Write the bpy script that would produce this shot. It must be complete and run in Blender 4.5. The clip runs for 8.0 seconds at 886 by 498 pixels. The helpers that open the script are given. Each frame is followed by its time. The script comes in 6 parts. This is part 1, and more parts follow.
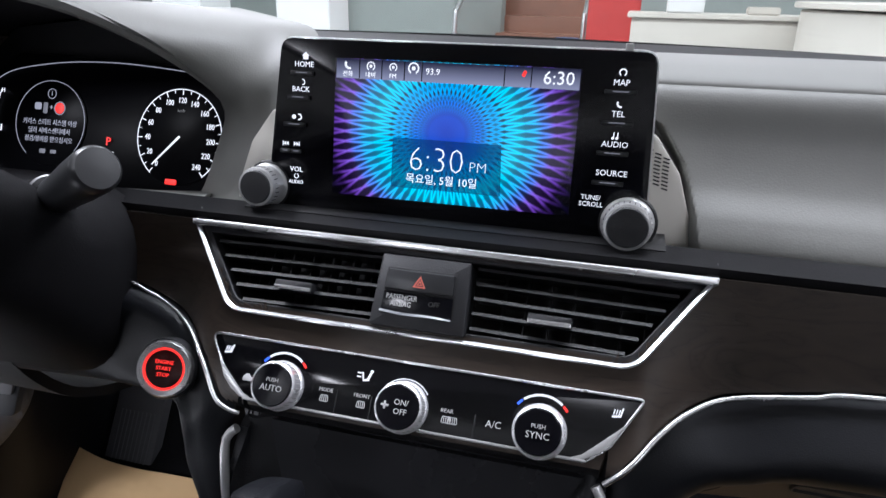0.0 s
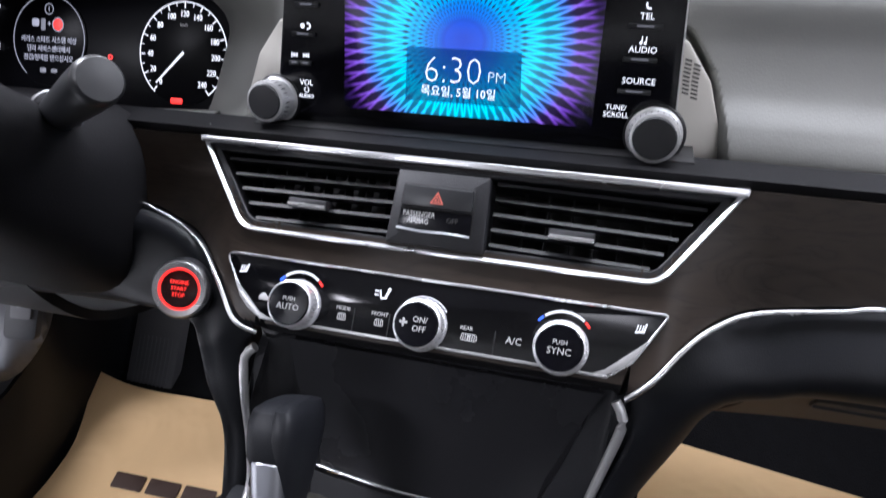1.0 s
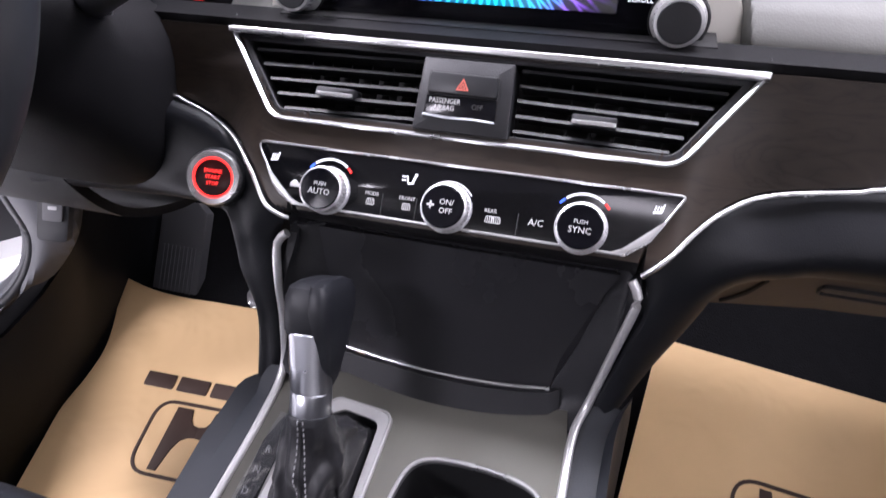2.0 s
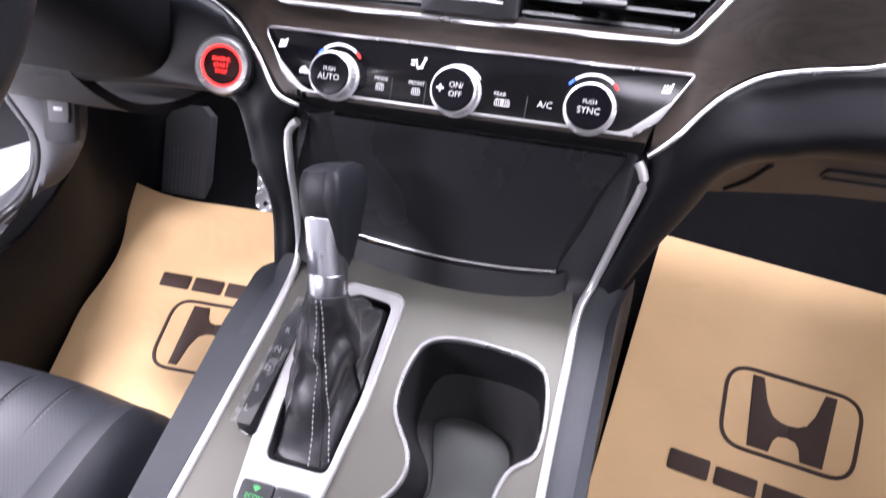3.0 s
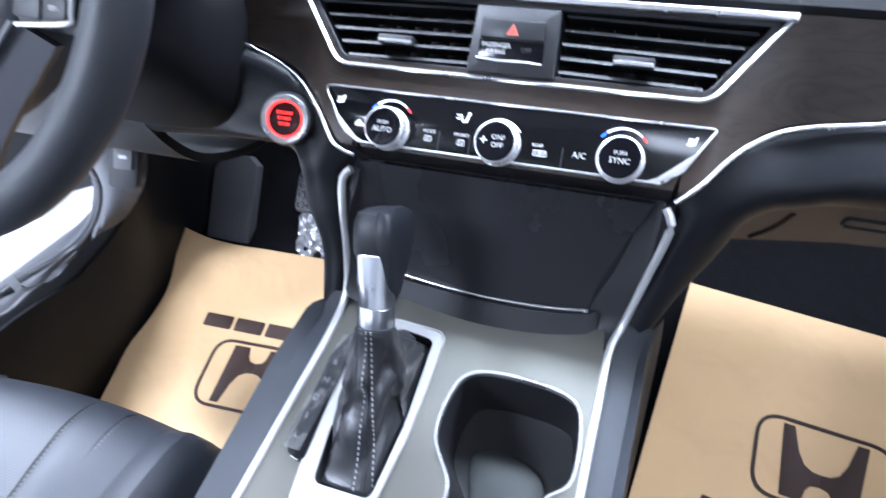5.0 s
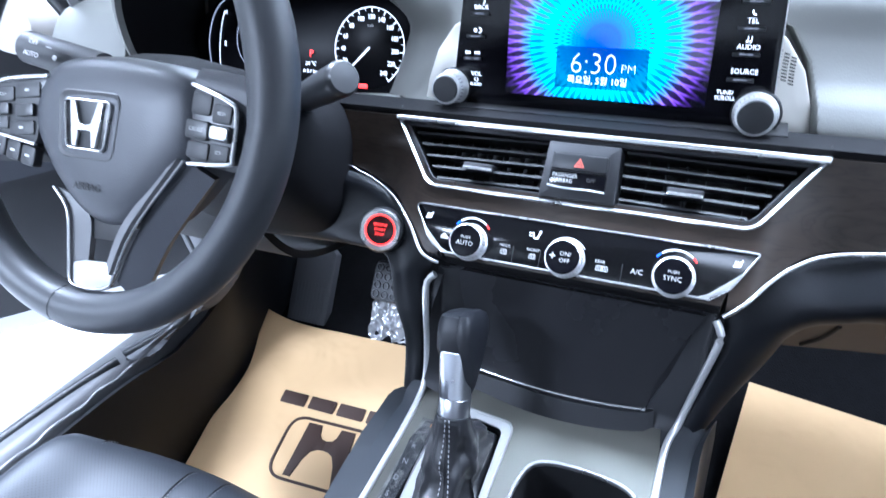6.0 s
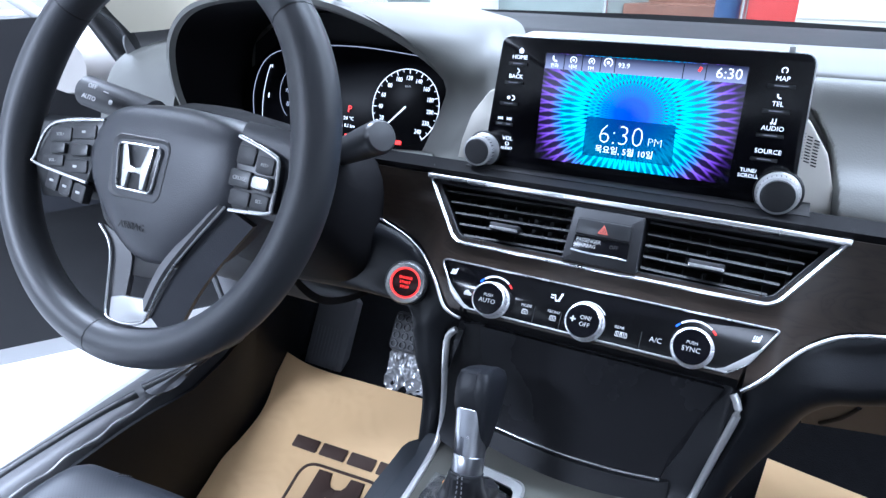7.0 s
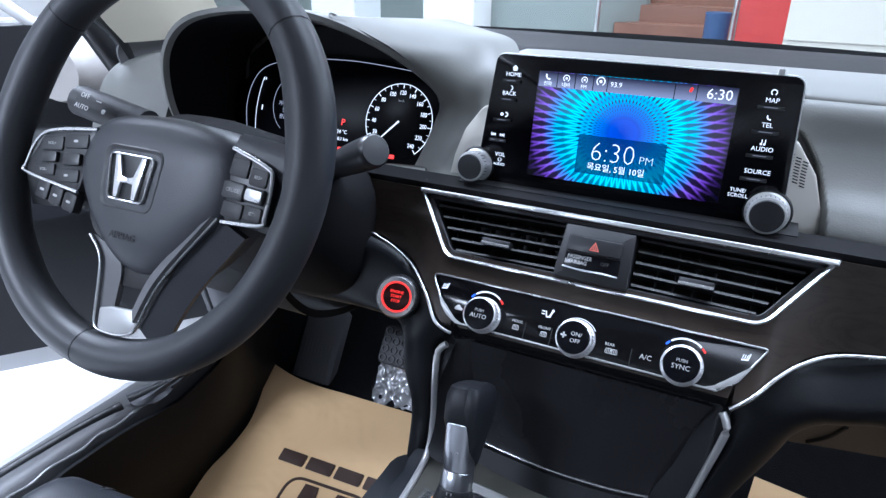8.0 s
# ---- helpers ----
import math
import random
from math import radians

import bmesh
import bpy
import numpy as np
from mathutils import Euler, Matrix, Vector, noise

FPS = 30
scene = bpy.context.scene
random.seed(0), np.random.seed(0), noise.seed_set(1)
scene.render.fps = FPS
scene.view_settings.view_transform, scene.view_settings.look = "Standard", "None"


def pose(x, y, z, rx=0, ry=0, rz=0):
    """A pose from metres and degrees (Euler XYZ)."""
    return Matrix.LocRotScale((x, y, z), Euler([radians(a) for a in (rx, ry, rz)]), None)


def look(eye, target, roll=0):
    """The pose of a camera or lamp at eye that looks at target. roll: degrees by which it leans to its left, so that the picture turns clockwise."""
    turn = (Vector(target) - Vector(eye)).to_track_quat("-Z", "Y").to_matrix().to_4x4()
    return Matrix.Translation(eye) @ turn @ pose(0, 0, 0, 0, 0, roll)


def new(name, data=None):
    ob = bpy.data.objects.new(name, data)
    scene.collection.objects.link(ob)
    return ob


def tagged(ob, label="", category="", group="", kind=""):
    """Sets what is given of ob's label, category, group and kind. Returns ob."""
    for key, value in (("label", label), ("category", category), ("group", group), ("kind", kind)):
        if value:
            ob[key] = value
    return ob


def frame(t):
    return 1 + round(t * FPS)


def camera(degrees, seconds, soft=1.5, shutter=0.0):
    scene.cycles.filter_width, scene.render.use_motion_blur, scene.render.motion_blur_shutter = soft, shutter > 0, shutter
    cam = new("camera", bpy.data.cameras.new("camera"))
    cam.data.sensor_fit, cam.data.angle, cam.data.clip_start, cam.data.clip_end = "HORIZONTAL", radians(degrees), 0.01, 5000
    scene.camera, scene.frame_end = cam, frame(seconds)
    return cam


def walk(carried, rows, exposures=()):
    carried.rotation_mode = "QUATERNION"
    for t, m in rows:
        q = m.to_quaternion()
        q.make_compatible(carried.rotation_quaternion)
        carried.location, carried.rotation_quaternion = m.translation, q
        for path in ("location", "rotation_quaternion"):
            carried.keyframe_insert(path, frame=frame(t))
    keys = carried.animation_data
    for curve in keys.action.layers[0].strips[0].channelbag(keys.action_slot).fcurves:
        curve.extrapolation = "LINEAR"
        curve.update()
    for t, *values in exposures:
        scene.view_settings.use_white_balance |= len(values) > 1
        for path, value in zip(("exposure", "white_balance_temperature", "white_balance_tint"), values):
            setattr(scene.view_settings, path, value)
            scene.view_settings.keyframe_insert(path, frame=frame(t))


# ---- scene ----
cam = camera(67.33, 8.0, soft=1.4, shutter=0.5)
# seconds, eye, target, roll
PATH = [
    (0.0, (0.1177, -0.3584, 1.0963), (-0.1210, 0.5429, 0.7348), 1.15),
    (0.5, (0.1143, -0.3530, 1.0905), (-0.1320, 0.5316, 0.6945), 0.50),
    (1.0, (0.1102, -0.3516, 1.0817), (-0.1300, 0.5051, 0.6252), 0.37),
    (1.5, (0.1084, -0.3582, 1.0732), (-0.1296, 0.4630, 0.5547), 0.15),
    (1.7, (0.1082, -0.3671, 1.0682), (-0.1335, 0.4444, 0.5362), 0.22),
    (2.8, (0.1103, -0.4093, 1.0645), (-0.1123, 0.3344, 0.4342), -0.78),
    (3.0, (0.1097, -0.4048, 1.0580), (-0.1111, 0.3165, 0.4016), -0.84),
    (3.5, (0.1090, -0.4049, 1.0533), (-0.1098, 0.2743, 0.3527), -0.95),
    (4.0, (0.1097, -0.4217, 1.0593), (-0.1199, 0.2511, 0.3561), -1.89),
    (4.5, (0.1106, -0.4350, 1.0662), (-0.1156, 0.2949, 0.4211), -1.16),
    (5.0, (0.1094, -0.4428, 1.0755), (-0.1621, 0.3131, 0.4798), -1.73),
    (5.2, (0.1083, -0.4552, 1.0871), (-0.1967, 0.3064, 0.5153), -2.61),
    (6.3, (0.1173, -0.5043, 1.1424), (-0.2727, 0.2889, 0.6748), -1.92),
    (6.5, (0.1177, -0.5052, 1.1419), (-0.2863, 0.2909, 0.6915), -1.09),
    (7.0, (0.1164, -0.5109, 1.1479), (-0.2950, 0.2958, 0.7236), -0.30),
    (7.5, (0.1141, -0.5126, 1.1481), (-0.2896, 0.3052, 0.7380), 0.54),
    (8.0, (0.1144, -0.5124, 1.1493), (-0.2864, 0.3091, 0.7435), 0.91),
]
EXPOSURE = [(0.0, -0.06, 5750, 15), (1.0, 0.32, 5750, 17), (1.5, 0.5, 5900, 24), (3.0, 1.4, 5880, 26), (3.5, 1.45, 5830, 20), (4.5, 1.45, 5400, 15), (5.2, 1.55, 5000, 13), (6.3, 1.3, 4850, 11), (7.0, 0.78, 4950, 12), (8.0, 0.26, 5100, 12)]
walk(cam, [(t, look(e, g, r)) for t, e, g, r in PATH], EXPOSURE)

# ---- light ----
world = bpy.data.worlds.new("showroom_air")
scene.world = world
world.use_nodes = True
world.node_tree.nodes["Background"].inputs["Color"].default_value = (0.85, 0.93, 1.0, 1)
world.node_tree.nodes["Background"].inputs["Strength"].default_value = 0.25


def area_lamp(name, m, sx, sy, power, colour=(1, 0.97, 0.93)):
    data = bpy.data.lights.new(name, "AREA")
    data.shape, data.size, data.size_y, data.energy, data.color = "RECTANGLE", sx, sy, power, colour
    ob = new(name, data)
    ob.matrix_world = m
    return ob


# ---- materials ----
def material(name, colour, rough=0.5, metal=0.0, grain=0.0, grain_scale=900.0, stain=0.12, stain_scale=9.0, coat=0.0, spec=0.5):
    m = bpy.data.materials.new(name)
    m.use_nodes = True
    nt = m.node_tree
    b = nt.nodes["Principled BSDF"]
    b.inputs["Roughness"].default_value, b.inputs["Metallic"].default_value = rough, metal
    b.inputs["Coat Weight"].default_value = coat
    b.inputs["Specular IOR Level"].default_value = spec
    tc = nt.nodes.new("ShaderNodeTexCoord")
    n = nt.nodes.new("ShaderNodeTexNoise")
    n.inputs["Scale"].default_value, n.inputs["Detail"].default_value = stain_scale, 6
    nt.links.new(tc.outputs["Object"], n.inputs["Vector"])
    r = nt.nodes.new("ShaderNodeMapRange")
    r.inputs["To Min"].default_value, r.inputs["To Max"].default_value = 1 - stain, 1 + stain
    nt.links.new(n.outputs["Fac"], r.inputs["Value"])
    mx = nt.nodes.new("ShaderNodeVectorMath")
    mx.operation = "SCALE"
    mx.inputs[0].default_value = colour
    nt.links.new(r.outputs["Result"], mx.inputs["Scale"])
    nt.links.new(mx.outputs["Vector"], b.inputs["Base Color"])
    rr = nt.nodes.new("ShaderNodeMapRange")
    rr.inputs["To Min"].default_value, rr.inputs["To Max"].default_value = max(rough - 0.06, 0.02), rough + 0.06
    nt.links.new(n.outputs["Fac"], rr.inputs["Value"])
    nt.links.new(rr.outputs["Result"], b.inputs["Roughness"])
    if grain:
        v = nt.nodes.new("ShaderNodeTexVoronoi")
        v.inputs["Scale"].default_value = grain_scale
        nt.links.new(tc.outputs["Object"], v.inputs["Vector"])
        bp = nt.nodes.new("ShaderNodeBump")
        bp.inputs["Strength"].default_value, bp.inputs["Distance"].default_value = grain, 0.0006
        nt.links.new(v.outputs["Distance"], bp.inputs["Height"])
        nt.links.new(bp.outputs["Normal"], b.inputs["Normal"])
    return m


def glow(name, colour, strength):
    m = bpy.data.materials.new(name)
    m.use_nodes = True
    b = m.node_tree.nodes["Principled BSDF"]
    b.inputs["Base Color"].default_value = (0.01, 0.01, 0.01, 1)
    b.inputs["Emission Color"].default_value = (*colour, 1)
    b.inputs["Emission Strength"].default_value = strength
    return m


def wood_material():
    m = material("dark_wood", (0.035, 0.028, 0.024), 0.42, spec=0.35)
    nt = m.node_tree
    b = nt.nodes["Principled BSDF"]
    tc = nt.nodes.new("ShaderNodeTexCoord")
    mp = nt.nodes.new("ShaderNodeMapping")
    mp.inputs["Scale"].default_value = (7, 26, 30)
    wv = nt.nodes.new("ShaderNodeTexNoise")
    wv.inputs["Scale"].default_value, wv.inputs["Detail"].default_value, wv.inputs["Distortion"].default_value = 1.0, 3, 1.2
    wave = nt.nodes.new("ShaderNodeMath")
    wave.operation = "MULTIPLY"
    wave.inputs[1].default_value = 16
    fr = nt.nodes.new("ShaderNodeMath")
    fr.operation = "PINGPONG"
    fr.inputs[1].default_value = 1.0
    pw = nt.nodes.new("ShaderNodeMath")
    pw.operation = "POWER"
    pw.inputs[1].default_value = 0.22
    mixc = nt.nodes.new("ShaderNodeMix")
    mixc.data_type = "RGBA"
    mixc.inputs[6].default_value, mixc.inputs[7].default_value = (0.010, 0.007, 0.005, 1), (0.033, 0.0235, 0.017, 1)
    nt.links.new(tc.outputs["Object"], mp.inputs["Vector"])
    nt.links.new(mp.outputs["Vector"], wv.inputs["Vector"])
    nt.links.new(wv.outputs["Fac"], wave.inputs[0])
    nt.links.new(wave.outputs[0], fr.inputs[0])
    nt.links.new(fr.outputs[0], pw.inputs[0])
    nt.links.new(pw.outputs[0], mixc.inputs[0])
    nt.links.new(mixc.outputs[2], b.inputs["Base Color"])
    bp = nt.nodes.new("ShaderNodeBump")
    bp.inputs["Strength"].default_value, bp.inputs["Distance"].default_value = 0.25, 0.0004
    nt.links.new(pw.outputs[0], bp.inputs["Height"])
    nt.links.new(bp.outputs["Normal"], b.inputs["Normal"])
    return m


PAD = material("soft_grey_dash_skin", (0.140, 0.141, 0.131), 0.55, grain=0.10, grain_scale=700)
PLASTIC = material("black_grained_plastic", (0.015, 0.0155, 0.018), 0.5, grain=0.18, grain_scale=900)
SATIN = material("satin_black_plastic", (0.018, 0.019, 0.021), 0.38)
LEATHER = material("black_leather", (0.028, 0.030, 0.037), 0.45, grain=0.16, grain_scale=900)
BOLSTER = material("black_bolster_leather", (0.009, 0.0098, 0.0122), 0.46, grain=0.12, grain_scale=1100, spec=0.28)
RIM_LEATHER = material("smooth_rim_leather", (0.030, 0.032, 0.037), 0.46, stain=0.08)
LIGHT_TRIM = material("light_grey_trim", (0.095, 0.097, 0.105), 0.5, grain=0.15)
GLOSS = material("gloss_black_panel", (0.004, 0.004, 0.005), 0.12, stain=0.3, spec=0.28)
GLASS_BLACK = material("black_display_glass", (0.003, 0.003, 0.005), 0.16, stain=0.2, stain_scale=20, spec=0.25)
CHROME = material("satin_chrome", (0.66, 0.66, 0.67), 0.27, 0.88, stain=0.05)
SILVER = material("brushed_silver_plastic", (0.52, 0.52, 0.52), 0.36, 0.55, stain=0.06)
POD = material("warm_silver_speaker_panel", (0.60, 0.58, 0.53), 0.42, 0.6, stain=0.06)
CONSOLE = material("warm_grey_metal_film", (0.225, 0.22, 0.196), 0.32, 0.9, stain=0.06, stain_scale=5)
WOOD = wood_material()
TRAY = material("dark_grey_tray_lid", (0.018, 0.018, 0.020), 0.27, stain=0.06)
SIDE = material("grey_console_leather", (0.019, 0.022, 0.027), 0.48, grain=0.14, grain_scale=1000)
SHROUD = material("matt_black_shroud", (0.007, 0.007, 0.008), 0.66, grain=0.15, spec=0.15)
DEEP = material("deep_black_plastic", (0.006, 0.006, 0.007), 0.6)
EDGING = material("satin_silver_edging", (0.66, 0.66, 0.66), 0.30, 0.6, stain=0.04)
DIAL = material("matt_black_dial", (0.003, 0.003, 0.004), 0.3, spec=0.03)
CARPET = material("black_carpet", (0.008, 0.008, 0.009), 0.95, grain=0.9, grain_scale=500, stain=0.4, stain_scale=60, spec=0.08)
RUBBER = material("grey_rubber", (0.095, 0.095, 0.102), 0.6)
CUP_MAT = material("green_grey_cup_rubber", (0.040, 0.044, 0.042), 0.45, grain=0.06, grain_scale=900)
GREY = material("mid_grey_trim", (0.12, 0.12, 0.125), 0.5, grain=0.2)
TAUPE = material("taupe_lower_trim", (0.105, 0.082, 0.064), 0.55, grain=0.2)
PAPER = material("brown_kraft_paper", (0.73, 0.49, 0.245), 0.62, stain=0.12, stain_scale=7)


def creased(m):
    """Soft folds over a sheet of paper."""
    nt = m.node_tree
    tc, wob, bp = (nt.nodes.new("ShaderNode" + k) for k in ("TexCoord", "TexNoise", "Bump"))
    wob.inputs["Scale"].default_value, wob.inputs["Detail"].default_value, wob.inputs["Distortion"].default_value = 11.0, 2, 0.6
    nt.links.new(tc.outputs["Object"], wob.inputs["Vector"])
    bp.inputs["Strength"].default_value, bp.inputs["Distance"].default_value = 0.5, 0.010
    nt.links.new(wob.outputs["Fac"], bp.inputs["Height"])
    nt.links.new(bp.outputs["Normal"], nt.nodes["Principled BSDF"].inputs["Normal"])


creased(PAPER)
INK = material("dark_brown_ink", (0.045, 0.022, 0.014), 0.7)
BEIGE = material("beige_pillar_cloth", (0.78, 0.72, 0.58), 0.8, grain=0.2, grain_scale=1500)
WHITE_PAINT = material("white_car_paint", (0.8, 0.8, 0.8), 0.2, coat=0.6, stain=0.03)
STEEL = material("turned_steel", (0.42, 0.43, 0.46), 0.3, 1.0, stain=0.1, stain_scale=30)


def perforated(name, colour, rough):
    """Leather with fine rows of punched holes, 5 mm apart."""
    m = material(name, colour, rough, grain=0.08, grain_scale=900)
    nt = m.node_tree
    b = nt.nodes["Principled BSDF"]
    base = b.inputs["Base Color"].links[0].from_socket
    tc, sp = nt.nodes.new("ShaderNodeTexCoord"), nt.nodes.new("ShaderNodeSeparateXYZ")
    nt.links.new(tc.outputs["Object"], sp.inputs[0])

    def op(kind, a, c=0.0):
        n = nt.nodes.new("ShaderNodeMath")
        n.operation = kind
        for i, v in enumerate((a, c)):
            if isinstance(v, (int, float)):
                n.inputs[i].default_value = v
            else:
                nt.links.new(v, n.inputs[i])
        return n.outputs[0]
    k = math.pi / 0.0050
    p = op("SINE", op("MULTIPLY", op("ADD", sp.outputs[0], sp.outputs[1]), k))
    q = op("SINE", op("MULTIPLY", op("SUBTRACT", sp.outputs[0], sp.outputs[1]), k))
    hole = op("GREATER_THAN", op("ABSOLUTE", op("MULTIPLY", p, q)), 0.86)
    keep = op("SUBTRACT", 1.0, op("MULTIPLY", hole, 0.8))
    sc = nt.nodes.new("ShaderNodeVectorMath")
    sc.operation = "SCALE"
    nt.links.new(base, sc.inputs[0])
    nt.links.new(keep, sc.inputs["Scale"])
    nt.links.new(sc.outputs[0], b.inputs["Base Color"])
    b.inputs["Specular IOR Level"].default_value = 0.35
    return m


SMOOTH = material("smooth_seat_leather", (0.016, 0.018, 0.0225), 0.52, grain=0.15, grain_scale=700, spec=0.35)
SEAT = perforated("perforated_seat_leather", (0.018, 0.0205, 0.026), 0.52)
KNOB = material("bright_silver_knob", (0.88, 0.88, 0.90), 0.28, 0.65, stain=0.04)
SCREW = material("dull_metal", (0.35, 0.35, 0.36), 0.35, 0.9)
FILM = material("crumpled_clear_film", (0.80, 0.80, 0.82), 0.16, 0.7, grain=1.0, grain_scale=60, stain=0.6, stain_scale=40)
THREAD = material("grey_thread", (0.30, 0.30, 0.31), 0.7)
LABEL = material("printed_light_grey", (0.55, 0.55, 0.55), 0.5)
WHITE_GLOW = glow("white_backlight", (1, 1, 1), 1.1)
DIM_GLOW = glow("dim_grey_print", (0.55, 0.55, 0.6), 0.35)
RED_GLOW = glow("red_backlight", (1.0, 0.03, 0.02), 1.6)
BLUE_GLOW = glow("blue_backlight", (0.05, 0.15, 1.0), 1.5)
GREEN_GLOW = glow("green_backlight", (0.1, 0.8, 0.2), 0.5)
AMBER_GLOW = glow("amber_backlight", (1.0, 0.45, 0.1), 1.6)


def menu_glow():
    """The menu bar of the screen: dark above, pale grey along its foot."""
    m = glow("grey_menu_bar", (0.2, 0.2, 0.3), 0.8)
    nt = m.node_tree
    tc, sp, mr, ramp = (nt.nodes.new("ShaderNode" + k) for k in ("TexCoord", "SeparateXYZ", "MapRange", "ValToRGB"))
    mr.inputs["From Min"].default_value, mr.inputs["From Max"].default_value = 0.0525, 0.0655
    ramp.color_ramp.elements[0].color, ramp.color_ramp.elements[1].color = (0.34, 0.36, 0.50, 1), (0.012, 0.014, 0.05, 1)
    nt.links.new(tc.outputs["Object"], sp.inputs[0])
    nt.links.new(sp.outputs[1], mr.inputs["Value"])
    nt.links.new(mr.outputs["Result"], ramp.inputs[0])
    nt.links.new(ramp.outputs["Color"], nt.nodes["Principled BSDF"].inputs["Emission Color"])
    return m


BAR_GLOW = menu_glow()
SOFT_GLOW = glow("soft_white_print", (0.8, 0.8, 0.9), 0.45)


def tinted_panel():
    m = glow("clear_navy_panel", (0.0, 0.05, 0.22), 0.5)
    nt = m.node_tree
    mix, tr = nt.nodes.new("ShaderNodeMixShader"), nt.nodes.new("ShaderNodeBsdfTransparent")
    mix.inputs[0].default_value = 0.5
    nt.links.new(tr.outputs[0], mix.inputs[1])
    nt.links.new(nt.nodes["Principled BSDF"].outputs[0], mix.inputs[2])
    nt.links.new(mix.outputs[0], nt.nodes["Material Output"].inputs["Surface"])
    return m


NAVY_GLOW = tinted_panel()


# ---- mesh helpers ----
def frame_of(x, y, z, recline):
    """u to the right, v up along a face that leans back by recline degrees, w out of it."""
    a = radians(recline)
    return Matrix(((1, 0, 0, x), (0, math.sin(a), -math.cos(a), y), (0, math.cos(a), math.sin(a), z), (0, 0, 0, 1)))


def thing(name, m, label, category, group="", kind=""):
    ob = new(name)
    ob.empty_display_size = 0.05
    ob.matrix_world = m
    return tagged(ob, label, category, group, kind)


def placed(ob):
    up = placed(ob.parent) @ ob.matrix_parent_inverse if ob.parent else Matrix.Identity(4)
    return up @ ob.matrix_basis


def part(name, bm, mat, parent=None, label="", smooth=True, inworld=False, m=None):
    me = bpy.data.meshes.new(name)
    bmesh.ops.recalc_face_normals(bm, faces=bm.faces)
    bm.to_mesh(me)
    bm.free()
    me.materials.append(mat)
    if smooth:
        me.polygons.foreach_set("use_smooth", [True] * len(me.polygons))
        me.set_sharp_from_angle(angle=radians(38))
    ob = new(name, me)
    if parent is not None:
        ob.parent = parent
        if inworld:
            inv = placed(parent).inverted()
            ob.matrix_parent_inverse = inv
    if m is not None:
        ob.matrix_basis = m
    return tagged(ob, label)


def rounded(pts, radius, n=5):
    """A polygon with its corners rounded; radius: one number, or one per corner."""
    out = []
    k = len(pts)
    for i, p in enumerate(pts):
        r = radius[i] if isinstance(radius, (list, tuple)) else radius
        p, a, b = Vector(p), Vector(pts[i - 1]), Vector(pts[(i + 1) % k])
        if r <= 0:
            out.append(p)
            continue
        da, db = (a - p), (b - p)
        la, lb = da.length, db.length
        cut = min(r / max(math.tan(da.angle(db) / 2), 0.05), la * 0.48, lb * 0.48)
        s, e = p + da / la * cut, p + db / lb * cut
        for j in range(n + 1):
            q = j / n
            out.append((1 - q) ** 2 * s + 2 * q * (1 - q) * p + q * q * e)
    return out


def shrink(pts, d):
    """The polygon moved inwards by d (outwards if negative)."""
    k = len(pts)
    area = sum(pts[i - 1][0] * pts[i][1] - pts[i][0] * pts[i - 1][1] for i in range(k))
    s = 1 if area > 0 else -1
    out = []
    for i in range(k):
        a, p, b = Vector(pts[i - 1]), Vector(pts[i]), Vector(pts[(i + 1) % k])
        n1 = Vector((-(p - a).y, (p - a).x))
        n2 = Vector((-(b - p).y, (b - p).x))
        n1 = n1.normalized() if n1.length > 1e-9 else n2.normalized()
        n2 = n2.normalized() if n2.length > 1e-9 else n1
        n = (n1 + n2)
        n = n.normalized() if n.length > 1e-6 else n1
        c = max(n.dot(n1), 0.4)
        out.append(p + n * (s * d / c))
    return out


def rings(loops, closed=True, caps=(True, True)):
    """Loops of 3D points, bridged one to the next."""
    bm = bmesh.new()
    rows = [[bm.verts.new(p) for p in loop] for loop in loops]
    k = len(rows[0])
    for a, b in zip(rows, rows[1:]):
        for i in range(k if closed else k - 1):
            j = (i + 1) % k
            bm.faces.new((a[i], a[j], b[j], b[i]))
    if closed and caps[0]:
        bm.faces.new(rows[0][::-1])
    if closed and caps[1]:
        bm.faces.new(rows[-1])
    return bm


def plate(pts, w0, w1, bevel=0.0008):
    """A plate of the outline pts from depth w0 to w1, with a bevelled front edge."""
    inner = shrink(pts, bevel)
    loops = [[(*p, w0) for p in pts], [(*p, w1 - bevel) for p in pts], [(*p, w1 - bevel * 0.3) for p in shrink(pts, bevel * 0.3)], [(*p, w1) for p in inner]]
    return rings(loops)


def band(pts, width, w0, w1, bevel=0.0006, dish=0.0):
    """A closed frame along the outline pts, of that width, from depth w0 to w1."""
    i1 = shrink(pts, width)
    loops = [[(*p, w0) for p in pts], [(*p, w1 - bevel) for p in pts], [(*p, w1) for p in shrink(pts, bevel)],
             [(*p, w1 - dish) for p in shrink(pts, width - bevel)], [(*p, w1 - bevel - dish) for p in i1], [(*p, w0) for p in i1]]
    bm = rings(loops, caps=(False, False))
    k = len(pts)
    bm.verts.ensure_lookup_table()
    for i in range(k):
        j = (i + 1) % k
        bm.faces.new((bm.verts[j], bm.verts[i], bm.verts[5 * k + i], bm.verts[5 * k + j]))
    return bm


def circle(cx, cy, r, n=40, a0=0.0, a1=360.0):
    full = abs(a1 - a0) >= 360
    m = n if full else n - 1
    return [Vector((cx + r * math.cos(radians(a0 + (a1 - a0) * i / m)), cy + r * math.sin(radians(a0 + (a1 - a0) * i / m)))) for i in range(n)]


